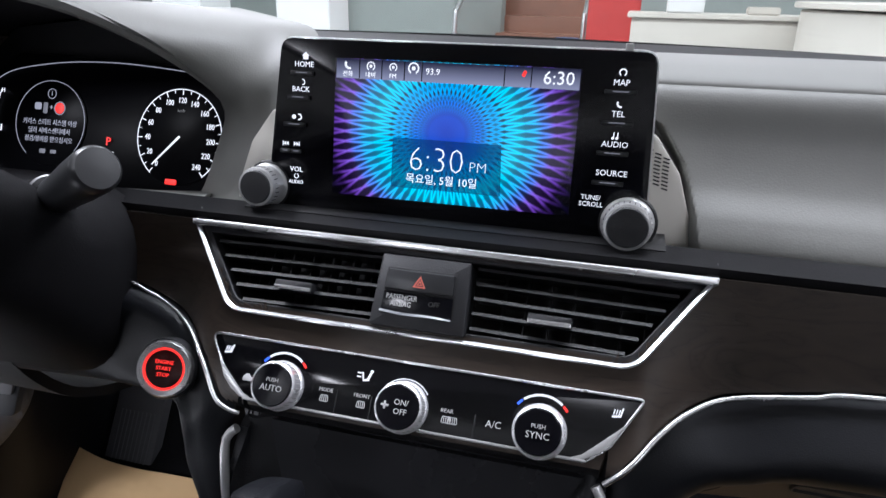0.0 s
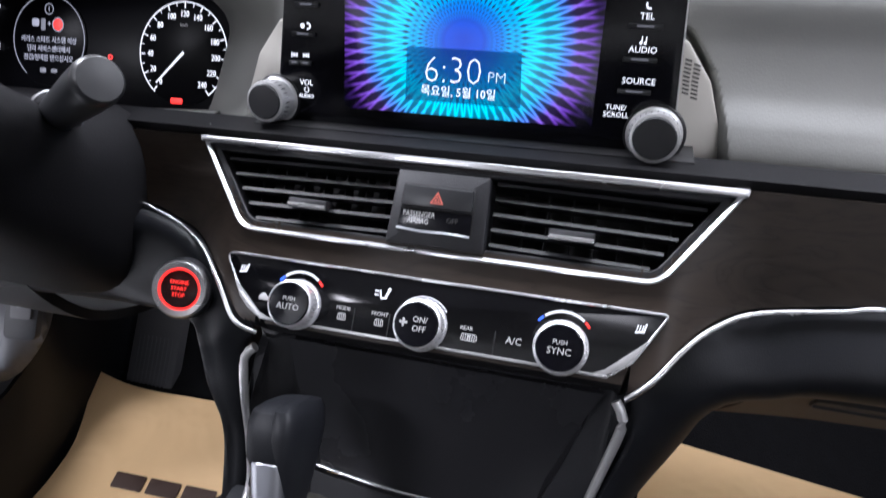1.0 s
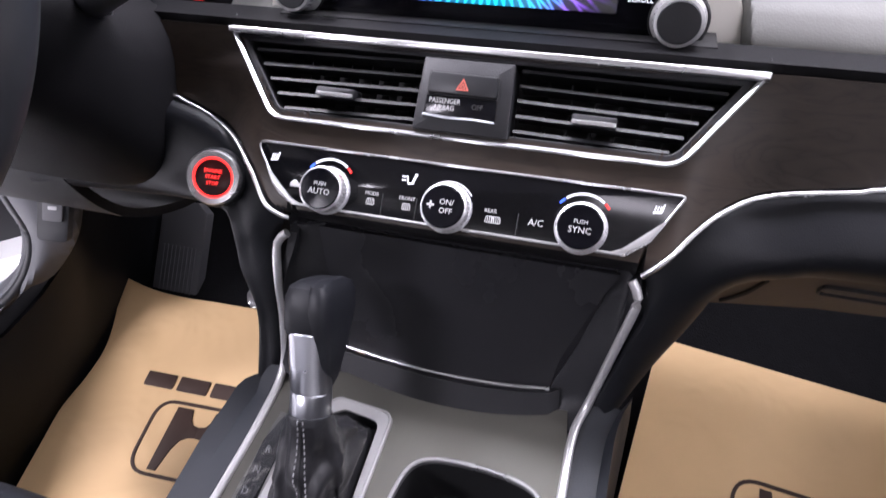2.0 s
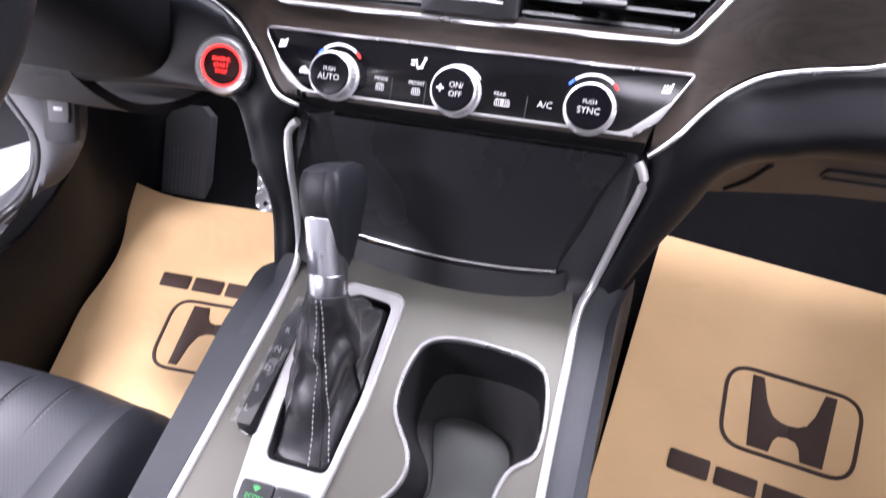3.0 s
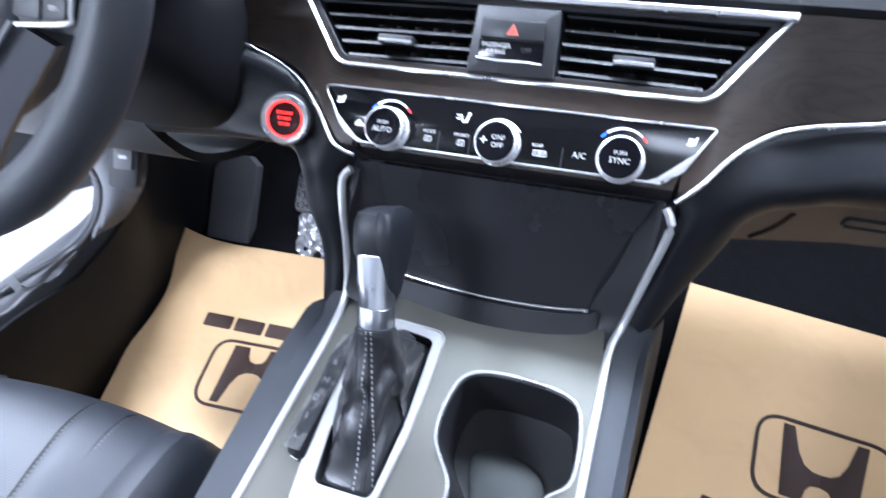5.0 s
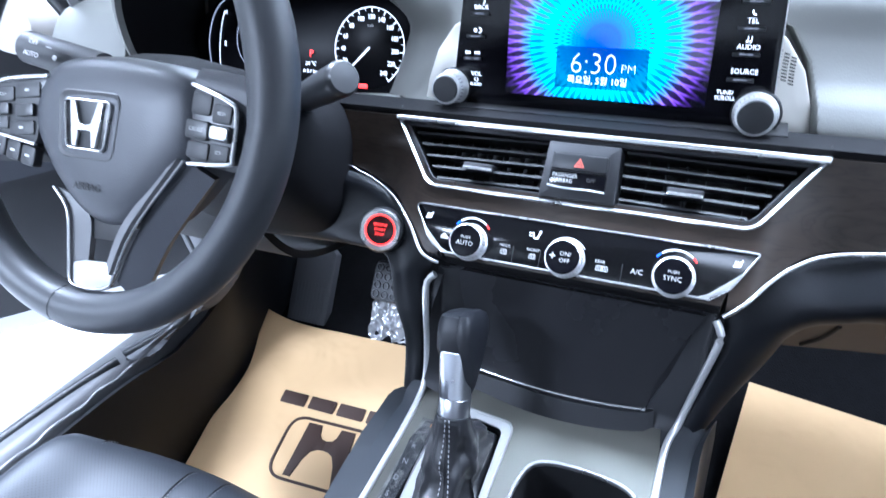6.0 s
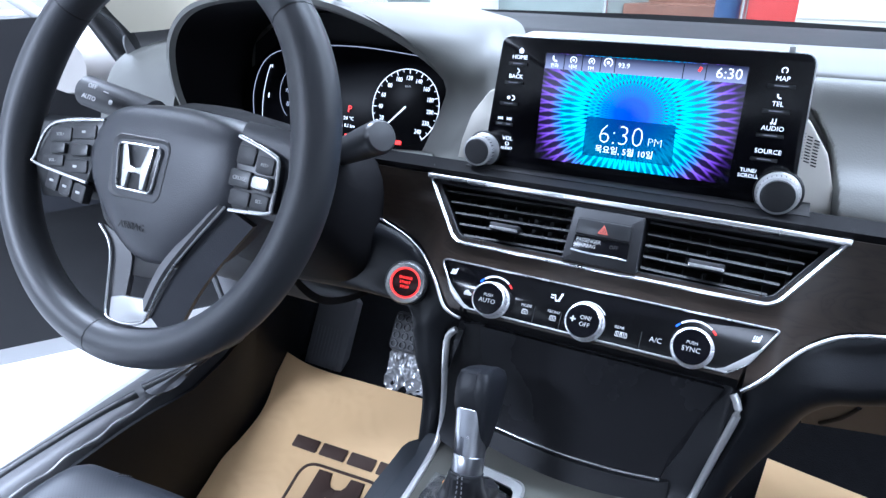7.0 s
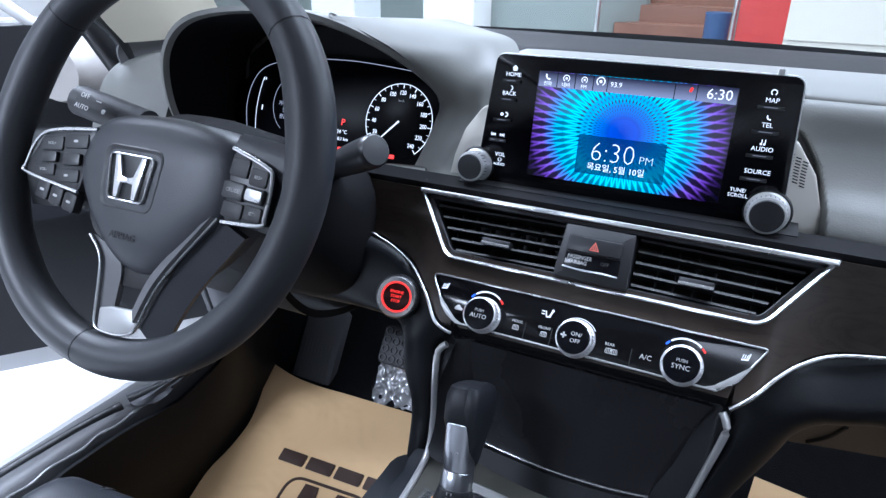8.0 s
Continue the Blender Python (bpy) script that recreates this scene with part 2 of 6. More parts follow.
def turned(profile, n=40, centre=(0, 0)):
    """Rows of (radius, depth), turned round the w axis."""
    loops = [[(centre[0] + r * math.cos(2 * math.pi * i / n), centre[1] + r * math.sin(2 * math.pi * i / n), w) for i in range(n)] for r, w in profile]
    return rings(loops)


def arc_band(cx, cy, r0, r1, a0, a1, w0, w1, n=24):
    outer, inner = circle(cx, cy, r1, n, a0, a1), circle(cx, cy, r0, n, a0, a1)
    return plate(outer + inner[::-1], w0, w1, 0.0002)


def spline(pts, n):
    """n points of a smooth curve through pts, evenly spread."""
    p = [Vector(q) for q in pts]
    if len(p) == 2:
        return [p[0].lerp(p[1], i / (n - 1)) for i in range(n)]
    fine = []
    for i in range(len(p) - 1):
        a, b, c, d = p[max(i - 1, 0)], p[i], p[i + 1], p[min(i + 2, len(p) - 1)]
        for j in range(16):
            t = j / 16
            fine.append(0.5 * ((2 * b) + (c - a) * t + (2 * a - 5 * b + 4 * c - d) * t * t + (3 * b - a - 3 * c + d) * t ** 3))
    fine.append(p[-1])
    run = [0.0]
    for a, b in zip(fine, fine[1:]):
        run.append(run[-1] + (b - a).length)
    out, k = [], 0
    for i in range(n):
        s = run[-1] * i / (n - 1)
        while k < len(run) - 2 and run[k + 1] < s:
            k += 1
        seg = max(run[k + 1] - run[k], 1e-9)
        out.append(fine[k].lerp(fine[k + 1], min(max((s - run[k]) / seg, 0), 1)))
    return out


def skin(curves, nu=24, nv=16, thick=0.0):
    """A smooth sheet through several curves, with a thickness."""
    a = [spline(c, nu) for c in curves]
    cols = [spline([row[i] for row in a], nv) for i in range(nu)]
    bm = bmesh.new()
    grid = [[bm.verts.new(p) for p in col] for col in cols]
    for i in range(nu - 1):
        for j in range(nv - 1):
            bm.faces.new((grid[i][j], grid[i + 1][j], grid[i + 1][j + 1], grid[i][j + 1]))
    if thick:
        bm.normal_update()
        bmesh.ops.solidify(bm, geom=bm.faces[:], thickness=thick)
    return bm


def tube(path, r, n=10, m=60, flat=1.0, closed=False):
    """A bar along a smooth path; flat squeezes its height."""
    pts = path if closed else spline(path, m)
    loops = []
    k = len(pts)
    for i, p in enumerate(pts):
        d = (Vector(pts[(i + 1) % k]) - Vector(pts[i - 1])) if closed or 0 < i < k - 1 else (Vector(pts[min(i + 1, k - 1)]) - Vector(pts[max(i - 1, 0)]))
        d.normalize()
        side = d.cross(Vector((0, 0, 1)))
        side = side.normalized() if side.length > 0.05 else Vector((1, 0, 0))
        up = side.cross(d)
        loops.append([Vector(p) + side * r * math.cos(2 * math.pi * q / n) + up * r * flat * math.sin(2 * math.pi * q / n) for q in range(n)])
    if closed:
        loops.append(loops[0])
        return rings(loops, caps=(False, False))
    return rings(loops)


def box(x0, x1, y0, y1, z0, z1, bevel=0.0):
    bm = bmesh.new()
    bmesh.ops.create_cube(bm, size=1)
    for v in bm.verts:
        v.co = Vector(((x0 + x1) / 2 + v.co.x * (x1 - x0), (y0 + y1) / 2 + v.co.y * (y1 - y0), (z0 + z1) / 2 + v.co.z * (z1 - z0)))
    if bevel:
        bmesh.ops.bevel(bm, geom=bm.edges[:], offset=bevel, segments=2, affect="EDGES")
    return bm


def writing(name, body, size, mat, parent, u, v, w, align="CENTER", turn=0.0, squeeze=1.0, label="", depth=0.0002, thin=0.0):
    """Words, as a flat raised mesh."""
    data = bpy.data.curves.new(name, "FONT")
    data.body, data.size, data.align_x, data.align_y, data.extrude = body, size, align, "CENTER", depth
    data.offset = -thin
    data.resolution_u = 2
    tmp = new("tmp_words", data)
    dg = bpy.context.evaluated_depsgraph_get()
    me = bpy.data.meshes.new_from_object(tmp.evaluated_get(dg))
    bpy.data.objects.remove(tmp)
    bpy.data.curves.remove(data)
    me.name = name
    me.materials.clear()
    me.materials.append(mat)
    ob = new(name, me)
    ob.parent = parent
    ob.matrix_basis = pose(u, v, w, 0, 0, turn) @ Matrix.Diagonal((squeeze, 1, 1, 1))
    return tagged(ob, label)


def bar(name, mat, parent, u, v, w, sx, sy, depth=0.0004, turn=0.0, r=0.3, label=""):
    pts = rounded([(-sx / 2, -sy / 2), (sx / 2, -sy / 2), (sx / 2, sy / 2), (-sx / 2, sy / 2)], min(sx, sy) * r, 3)
    return part(name, plate(pts, -depth, depth, min(depth, sy * 0.2) * 0.5), mat, parent, label, m=pose(u, v, w, 0, 0, turn))


# ---- showroom ----
def showroom():
    floor_mat = material("white_polished_floor", (0.62, 0.62, 0.62), 0.18, stain=0.05, stain_scale=2)
    wall_mat = material("white_wall_paint", (0.64, 0.64, 0.63), 0.7, stain=0.04, stain_scale=3)
    grey_wall = material("grey_green_wall", (0.20, 0.225, 0.21), 0.6, stain=0.06, stain_scale=3)
    red = material("red_column_paint", (0.42, 0.035, 0.03), 0.45)
    wood = material("brown_wood_steps", (0.20, 0.095, 0.06), 0.4, stain=0.25, stain_scale=6)
    cream = material("cream_desk_laminate", (0.48, 0.45, 0.40), 0.4, stain=0.04)
    steel = material("steel_rail", (0.5, 0.5, 0.5), 0.3, 1.0)
    tagged(part("ground", box(-10, 10, -9, 13, -0.2, 0.0), floor_mat), "white polished tile floor of a car showroom", "floor", kind="structure")
    tagged(part("wall_north", box(-10, 10, 9.0, 9.2, 0, 4.4), grey_wall), "grey green end wall of the showroom", "wall", kind="structure")
    tagged(part("wall_south", box(-10, 10, -9.2, -9, 0, 4.4), wall_mat), "plain white showroom wall", "wall", kind="structure")
    tagged(part("wall_west", box(-10.2, -10, -9, 13, 0, 4.4), wall_mat), "plain white showroom wall", "wall", kind="structure")
    tagged(part("wall_east", box(10, 10.2, -9, 13, 0, 4.4), wall_mat), "plain white showroom wall", "wall", kind="structure")
    tagged(part("ceiling", box(-10.2, 10.2, -9.2, 13.2, 4.4, 4.6), wall_mat), "white showroom ceiling", "ceiling", kind="structure")
    col = thing("column", pose(-0.06, 6.0, 0), "square column painted red", "column")
    part("shaft", box(-0.21, 0.22, -0.25, 0.25, 0, 4.39, 0.01), red, col)
    for px in (-4.7, -3.2):
        c = thing("pillar", pose(px, 6.6, 0), "white rendered square pillar", "pillar", "pillars")
        part("shaft", box(-0.3, 0.3, -0.3, 0.3, 0, 4.39, 0.01), wall_mat, c)
    st = thing("staircase", pose(-0.95, 6.4, 0), "brown wooden staircase with steel rails", "staircase")
    for i in range(8):
        part("step", box(-0.6, 0.6, i * 0.28, i * 0.28 + 0.3, 0, 0.17 * (i + 1), 0.006), wood, st)
    for sx in (-0.62, 0.62):
        part("handrail", tube([(sx, -0.1, 0.0), (sx, -0.1, 0.9), (sx, 0.2, 1.05), (sx, 2.1, 2.25)], 0.025, m=24), steel, st)
    dk = thing("reception_desk", pose(0.1, 4.6, 0), "cream laminate reception desk with a counter top", "desk")
    part("front", box(0, 1.1, 0, 0.5, 0.0, 0.95, 0.008), cream, dk)
    part("counter_top", box(-0.03, 1.13, -0.03, 0.55, 0.954, 0.985, 0.006), cream, dk)
    for i in range(3):
        part("panel_board", box(0.0, 1.1, -0.012, -0.002, 0.08 + i * 0.29, 0.35 + i * 0.29, 0.004), cream, dk)
    d2 = thing("round_desk", pose(2.35, 4.0, 0), "round white reception counter with board joints", "desk")
    for i in range(4):
        part("board", turned([(1.30, 0.02 + i * 0.255), (1.31, 0.03 + i * 0.255), (1.31, 0.262 + i * 0.255), (1.30, 0.27 + i * 0.255)], 48), cream, d2)
    part("counter_top", turned([(1.34, 1.045), (1.35, 1.05), (1.35, 1.075), (1.34, 1.08)], 48), cream, d2)
    tr = thing("printer_tray", pose(0.45, 4.85, 0.985), "white desktop box with printed squares", "box")
    part("body", box(-0.12, 0.12, -0.1, 0.1, 0, 0.16, 0.01), wall_mat, tr)
    tp = thing("tissue_box", pose(0.95, 4.8, 0.985), "small pale box lying on the counter", "box")
    part("body", box(-0.1, 0.1, -0.06, 0.06, 0, 0.05, 0.008), cream, tp)
    bn = thing("waste_bin", pose(-0.42, 5.7, 0), "tall blue waste bin standing by the column", "bin")
    part("body", turned([(0.085, 0), (0.09, 0.01), (0.10, 0.72), (0.104, 0.725), (0.104, 0.74), (0.09, 0.742)], 24), material("blue_bin_plastic", (0.02, 0.05, 0.13), 0.5), bn)
    pl = thing("wall_panel", pose(-2.2, 7.2, 0), "low grey green counter with a brown base", "counter")
    part("body", rings([[(x, y, z) for x, y in rounded([(-1.2, -0.4), (0.5, -0.4), (0.9, 0.1), (0.9, 0.4), (-1.2, 0.4)], 0.05)] for z in (0.12, 2.6)]), grey_wall, pl)
    part("base", rings([[(x, y, z) for x, y in rounded([(-1.25, -0.45), (0.52, -0.45), (0.95, 0.08), (0.95, 0.45), (-1.25, 0.45)], 0.05)] for z in (0.0, 0.12)]), wood, pl)
    for ix in (-3.6, 0.4, 4.0):
        for iy in (-5.0, 1.2, 6.6):
            area_lamp("ceiling_panel", look((ix, iy, 4.36), (ix, iy, 0)), 2.4, 1.2, ((480 if ix < -3 else 180) if ix < 3 else 180) * (0.45 if iy < -4 and ix > -3 else 1.0))


showroom()


# ---- car shell ----
def car_shell():
    dark_cloth = material("grey_headliner", (0.5, 0.49, 0.46), 0.9)
    tagged(part("floor", skin([[(x, -1.7, 0.19), (x, -0.4, 0.18), (x, -0.06, 0.178), (x, 0.02, 0.198), (x, 0.14, 0.249), (x, 0.30, 0.316), (x, 0.46, 0.382), (x, 0.60, 0.56), (x, 0.66, 0.80)] for x in (-0.72, 0.0, 0.74)], 60, 12, -0.02), CARPET), "black carpet of the car floor rising to the toe board", "carpet", kind="structure")
    tagged(part("wall_bulkhead", box(-0.8, 0.8, 0.66, 0.70, 0.2, 1.02), DEEP), "black bulkhead behind the dashboard", "bulkhead", kind="structure")
    # Unseen cabin walls, added to keep side and rear light off the dashboard.
    tagged(part("wall_passenger_side", skin([[(0.765, y, 0.18), (0.78, y, 0.36), (0.79, y, 0.60), (0.785, y, 0.84)] for y in (-1.7, -0.6, 0.64)], 14, 10, 0.03), PLASTIC), "unseen dark side wall that blocks light on the passenger side", "door trim", kind="structure")
    tagged(part("wall_rear_door", skin([[(-0.78, y, 0.18), (-0.80, y, 0.36), (-0.80, y, 0.60), (-0.79, y, 0.96)] for y in (-1.7, -1.3, -0.86)], 14, 10, 0.03), PLASTIC), "unseen dark side wall that blocks light behind the driver", "door trim", kind="structure")
    tagged(part("wall_rear", box(-0.78, 0.78, -1.78, -1.72, 0.2, 1.12), LEATHER), "unseen dark rear wall that blocks light from behind", "wall", kind="structure")
    tagged(part("ceiling_roof", skin([[(x, 0.02, 1.395), (x, -0.3, 1.43), (x, -1.0, 1.45), (x, -1.9, 1.40)] for x in (-0.58, 0.0, 0.58)], 20, 10, 0.03), dark_cloth), "pale grey roof lining of the car", "roof lining", kind="structure")
    glass = bpy.data.materials.new("windscreen_glass")
    glass.use_nodes = True
    nt = glass.node_tree
    nt.nodes.clear()
    out, mix, tr, gl = (nt.nodes.new(k) for k in ("ShaderNodeOutputMaterial", "ShaderNodeMixShader", "ShaderNodeBsdfTransparent", "ShaderNodeBsdfGlossy"))
    gl.inputs["Roughness"].default_value = 0.02
    tr.inputs["Color"].default_value = (0.93, 0.96, 0.95, 1)
    mix.inputs[0].default_value = 0.05
    nt.links.new(tr.outputs[0], mix.inputs[1])
    nt.links.new(gl.outputs[0], mix.inputs[2])
    nt.links.new(mix.outputs[0], out.inputs["Surface"])
    ws = thing("windscreen", pose(0, 0.5, 1.05), "clear raked windscreen with a black lower band", "windscreen")
    pane = part("pane", skin([[(-0.70, 0.46, 1.045), (-0.62, 0.22, 1.23), (-0.55, 0.03, 1.39)], [(0.0, 0.62, 1.035), (0.0, 0.30, 1.25), (0.0, 0.04, 1.41)], [(0.70, 0.46, 1.045), (0.62, 0.22, 1.23), (0.55, 0.03, 1.39)]], 10, 16, 0.004), glass, ws, inworld=True)
    pane.visible_shadow = False
    part("black_band", skin([[(-0.70, 0.45, 1.015), (-0.70, 0.458, 1.047)], [(-0.3, 0.52, 1.010), (-0.3, 0.528, 1.043)], [(0.0, 0.56, 1.008), (0.0, 0.568, 1.041)], [(0.4, 0.53, 1.004), (0.4, 0.538, 1.035)], [(0.72, 0.45, 0.995), (0.72, 0.458, 1.028)]], 3, 30, 0.004), SATIN, ws, inworld=True)
    # sill and door opening on the driver's side
    sill = thing("door_sill", pose(-0.8, 0, 0.42), "dark grey sill trim beside the driver's footwell", "sill trim")
    part("trim", skin([[(-0.70, y, 0.22), (-0.725, y, 0.36), (-0.745, y, 0.435), (-0.775, y, 0.445), (-0.85, y, 0.41), (-0.86, y, 0.36)] for y in (-1.5, -0.4, 0.1, 0.36)], 40, 12, -0.01), GREY, sill, inworld=True)
    part("rubber_seal", tube([(-0.80, -1.5, 0.437), (-0.80, -0.3, 0.437), (-0.79, -0.05, 0.44), (-0.765, 0.07, 0.448)], 0.009), SATIN, sill, inworld=True)
    part("film_edge", tube([(-0.742 + 0.006 * noise.noise((i * 0.9, 0, 0)), -0.5 + i * 0.03, 0.440 + 0.004 * noise.noise((0, i * 0.9, 4))) for i in range(22)], 0.0022, 6, 90), FILM, sill, "torn edge of clear protective film", inworld=True)
    part("outer_sill", skin([[(-0.86, y, 0.40), (-0.90, y, 0.385), (-0.925, y, 0.33), (-0.91, y, 0.22)] for y in (-1.5, 0.0, 0.5)], 12, 6, -0.01), WHITE_PAINT, sill, "white painted outer sill", inworld=True)
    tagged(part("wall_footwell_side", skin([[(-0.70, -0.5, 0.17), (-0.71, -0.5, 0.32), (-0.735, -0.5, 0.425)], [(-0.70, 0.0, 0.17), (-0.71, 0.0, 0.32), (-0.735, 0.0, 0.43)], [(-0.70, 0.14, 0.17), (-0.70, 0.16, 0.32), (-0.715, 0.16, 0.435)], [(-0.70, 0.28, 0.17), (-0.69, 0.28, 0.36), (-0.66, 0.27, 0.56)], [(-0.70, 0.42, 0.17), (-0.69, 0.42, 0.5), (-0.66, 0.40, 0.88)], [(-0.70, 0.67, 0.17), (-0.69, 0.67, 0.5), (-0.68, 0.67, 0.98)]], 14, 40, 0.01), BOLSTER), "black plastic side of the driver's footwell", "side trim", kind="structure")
    kick = thing("kick_panel", pose(-0.65, 0.2, 0.6), "mid grey side trim between footwell and door", "trim panel")
    inner = [(-0.5678, 0.2050, 0.6809), (-0.5730, 0.2000, 0.6581), (-0.5788, 0.1950, 0.6128), (-0.5983, 0.1950, 0.5751), (-0.6518, 0.1900, 0.5155), (-0.7084, 0.1750, 0.4818), (-0.735, 0.10, 0.444)]
    outer = [(-0.665, 0.17, 0.76), (-0.655, 0.175, 0.70), (-0.640, 0.18, 0.638), (-0.638, 0.185, 0.580), (-0.668, 0.175, 0.515), (-0.715, 0.15, 0.466), (-0.755, 0.08, 0.450)]
    behind = [(x - 0.050, y + 0.08, z) for x, y, z in inner]
    part("panel", skin([behind, [(x + 0.003, y + 0.012, z) for x, y, z in inner], inner, [((a[0] + b[0]) / 2, (a[1] + b[1]) / 2 - 0.008, (a[2] + b[2]) / 2) for a, b in zip(inner, outer)], outer], 40, 20, 0.004), LIGHT_TRIM, kick, inworld=True)
    part("seal", tube([(x - 0.008, y + 0.004, z) for x, y, z in outer], 0.009, 10, 50), SATIN, kick, "black rubber door seal", inworld=True)
    part("outer_seal", tube([(x - 0.024, y + 0.012, z - 0.004) for x, y, z in outer], 0.008, 10, 50), LIGHT_TRIM, kick, "grey inner edge of the door opening", inworld=True)
    door = thing("car_door", pose(-0.86, 0.50, 0.3), "open white front door with black inner trim", "car door")
    dm = pose(-0.88, 0.52, 0, 0, 0, -38)
    part("outer_shell", rings([[(x, y, z) for y, z in rounded([(0.0, 0.33), (-1.05, 0.33), (-1.08, 0.5), (-1.08, 1.03), (0.0, 1.03)], 0.05)] for x in (-0.10, -0.04)]), WHITE_PAINT, door, m=placed(door).inverted() @ dm)
    part("inner_trim", rings([[(x, y, z) for y, z in rounded([(-0.04, 0.40), (-1.0, 0.40), (-1.03, 0.55), (-1.03, 1.025), (-0.04, 1.025)], 0.05)] for x in (-0.04, 0.0, 0.02)]), PLASTIC, door, m=placed(door).inverted() @ dm)
    part("armrest", rings([[(x, y, z) for y, z in rounded([(-0.2, 0.70), (-0.95, 0.66), (-0.95, 0.73), (-0.2, 0.76)], 0.02)] for x in (0.021, 0.07, 0.075)]), LEATHER, door, m=placed(door).inverted() @ dm)
    part("window_frame", tube([(-0.85, 0.285, 0.90), (-0.85, 0.265, 0.95), (-0.85, 0.20, 1.06), (-0.84, 0.10, 1.2), (-0.86, -0.05, 1.36), (-1.2, -0.3, 1.38)], 0.020), SATIN, door, inworld=True)
    part("window_line", tube([(-1.045, 0.309, 0.980), (-1.073, 0.273, 1.022), (-1.101, 0.237, 1.0635), (-1.20, 0.11, 1.21)], 0.011), WHITE_PAINT, door, "bright white window post", inworld=True)
    # The mirror's dimmer light is put into a greyer copy of the white paint.
    part("mirror", rings([[(-1.0 + 0.075 * math.cos(a) * s, 0.285 + y, 0.955 + 0.058 * math.sin(a) * s) for a in [i * math.pi / 8 for i in range(16)]] for y, s in ((-0.05, 0.88), (-0.03, 1.0), (0.05, 0.9), (0.09, 0.5))]), material("shaded_white_paint", (0.42, 0.40, 0.38), 0.35), door, "white door mirror", inworld=True)
    # pillar between windscreen and door
    ap = thing("windscreen_pillar", pose(-0.66, 0.2, 1.1), "beige cloth covered windscreen pillar", "pillar")
    part("cover", skin([[(-0.682, 0.128, 1.041), (-0.665, 0.060, 1.12), (-0.62, -0.05, 1.33)], [(-0.655, 0.20, 1.043), (-0.63, 0.11, 1.15), (-0.585, -0.01, 1.34)], [(-0.645, 0.27, 1.062), (-0.60, 0.15, 1.20), (-0.56, 0.02, 1.36)]], 20, 12, 0.012), BEIGE, ap, inworld=True)
    part("seal", tube([(-0.690, 0.150, 0.99), (-0.690, 0.128, 1.045), (-0.672, 0.052, 1.12), (-0.63, -0.058, 1.33)], 0.009), SATIN, ap, inworld=True)
    part("corner_trim", skin([[(-0.688, 0.13, 0.995), (-0.66, 0.19, 1.008), (-0.61, 0.24, 1.015)], [(-0.690, 0.125, 1.020), (-0.662, 0.19, 1.028), (-0.615, 0.25, 1.034)], [(-0.683, 0.130, 1.041), (-0.656, 0.20, 1.043), (-0.615, 0.28, 1.055)]], 10, 8, 0.006), GREY, ap, "grey pillar foot trim", inworld=True)


car_shell()


# ---- dashboard ----
POD_HALF = [(0.1705, -0.066), (0.1695, -0.05), (0.1655, -0.026), (0.1565, 0.001), (0.139, 0.0255), (0.11, 0.040)]


def niche(x, z):
    """How far inside the recess round the speaker panel a place of the pad lies, 0 to 1."""
    v = (z - 0.9842) / math.cos(radians(9.5))
    if v >= 0.040:
        return 0.0
    wide = POD_HALF[0][0]
    for (a, va), (b, vb) in zip(POD_HALF, POD_HALF[1:]):
        if va <= v <= vb:
            wide = a + (b - a) * (v - va) / (vb - va)
    t = min(max((wide + 0.0080 - x) / 0.008, 0), 1)
    return t * t * (3 - 2 * t)


def pad_bm():
    prof = spline([(0, 0.086, 0.928), (0, 0.089, 0.942), (0, 0.101, 0.956), (0, 0.122, 0.973), (0, 0.140, 1.0), (0, 0.152, 1.028), (0, 0.163, 1.036), (0, 0.174, 1.030)], 120)
    xs = [-0.165 + 0.006 * i for i in range(45)] + [0.105 + 0.0015 * i for i in range(56)] + [0.19 + 0.019 * i for i in range(31)]
    bm = bmesh.new()
    cols = [[bm.verts.new((x, p.y + 0.022 * niche(x, p.z), p.z)) for p in prof] for x in xs]
    for a, b in zip(cols, cols[1:]):
        for j in range(len(prof) - 1):
            bm.faces.new((a[j], b[j], b[j + 1], a[j + 1]))
    bm.normal_update()
    bmesh.ops.solidify(bm, geom=bm.faces[:], thickness=0.003)
    return bm


def lean(x):
    """The fascia's lean in degrees across the car: the middle stands out at its foot."""
    t = min(max((abs(x) - 0.145) / 0.06, 0), 1)
    t = t * t * (3 - 2 * t)
    return 34 - 19 * t


def fascia_y(x, z):
    plane = 0.0553 + (z - 0.9283) * math.tan(radians(lean(x)))
    k = min(max((0.826 - z) / 0.03, 0), 1) ** 1.5
    w = min(max((0.150 - abs(x)) / 0.025, 0), 1)
    return plane + (0.034 * k + max(0, 0.826 - z) * 0.67) * w


EDGE = [(-0.36, 0.0, 0.884), (-0.25, 0.0, 0.8815), (-0.2249, 0.0, 0.8763), (-0.2032, 0.0, 0.8679), (-0.178, 0.0, 0.8595), (-0.1521, 0.0, 0.8478), (-0.1364, 0.0, 0.8302), (-0.1261, 0.0, 0.8234), (-0.1185, 0.0, 0.8193), (-0.112, 0.0, 0.797),
        (0.128, 0.0, 0.797), (0.1316, 0.0, 0.8194), (0.1455, 0.0, 0.8331), (0.161, 0.0, 0.8475), (0.1772, 0.0, 0.8555), (0.2014, 0.0, 0.8622), (0.2479, 0.0, 0.8704), (0.2885, 0.0, 0.8761), (0.5, 0.0, 0.884), (0.76, 0.0, 0.884)]


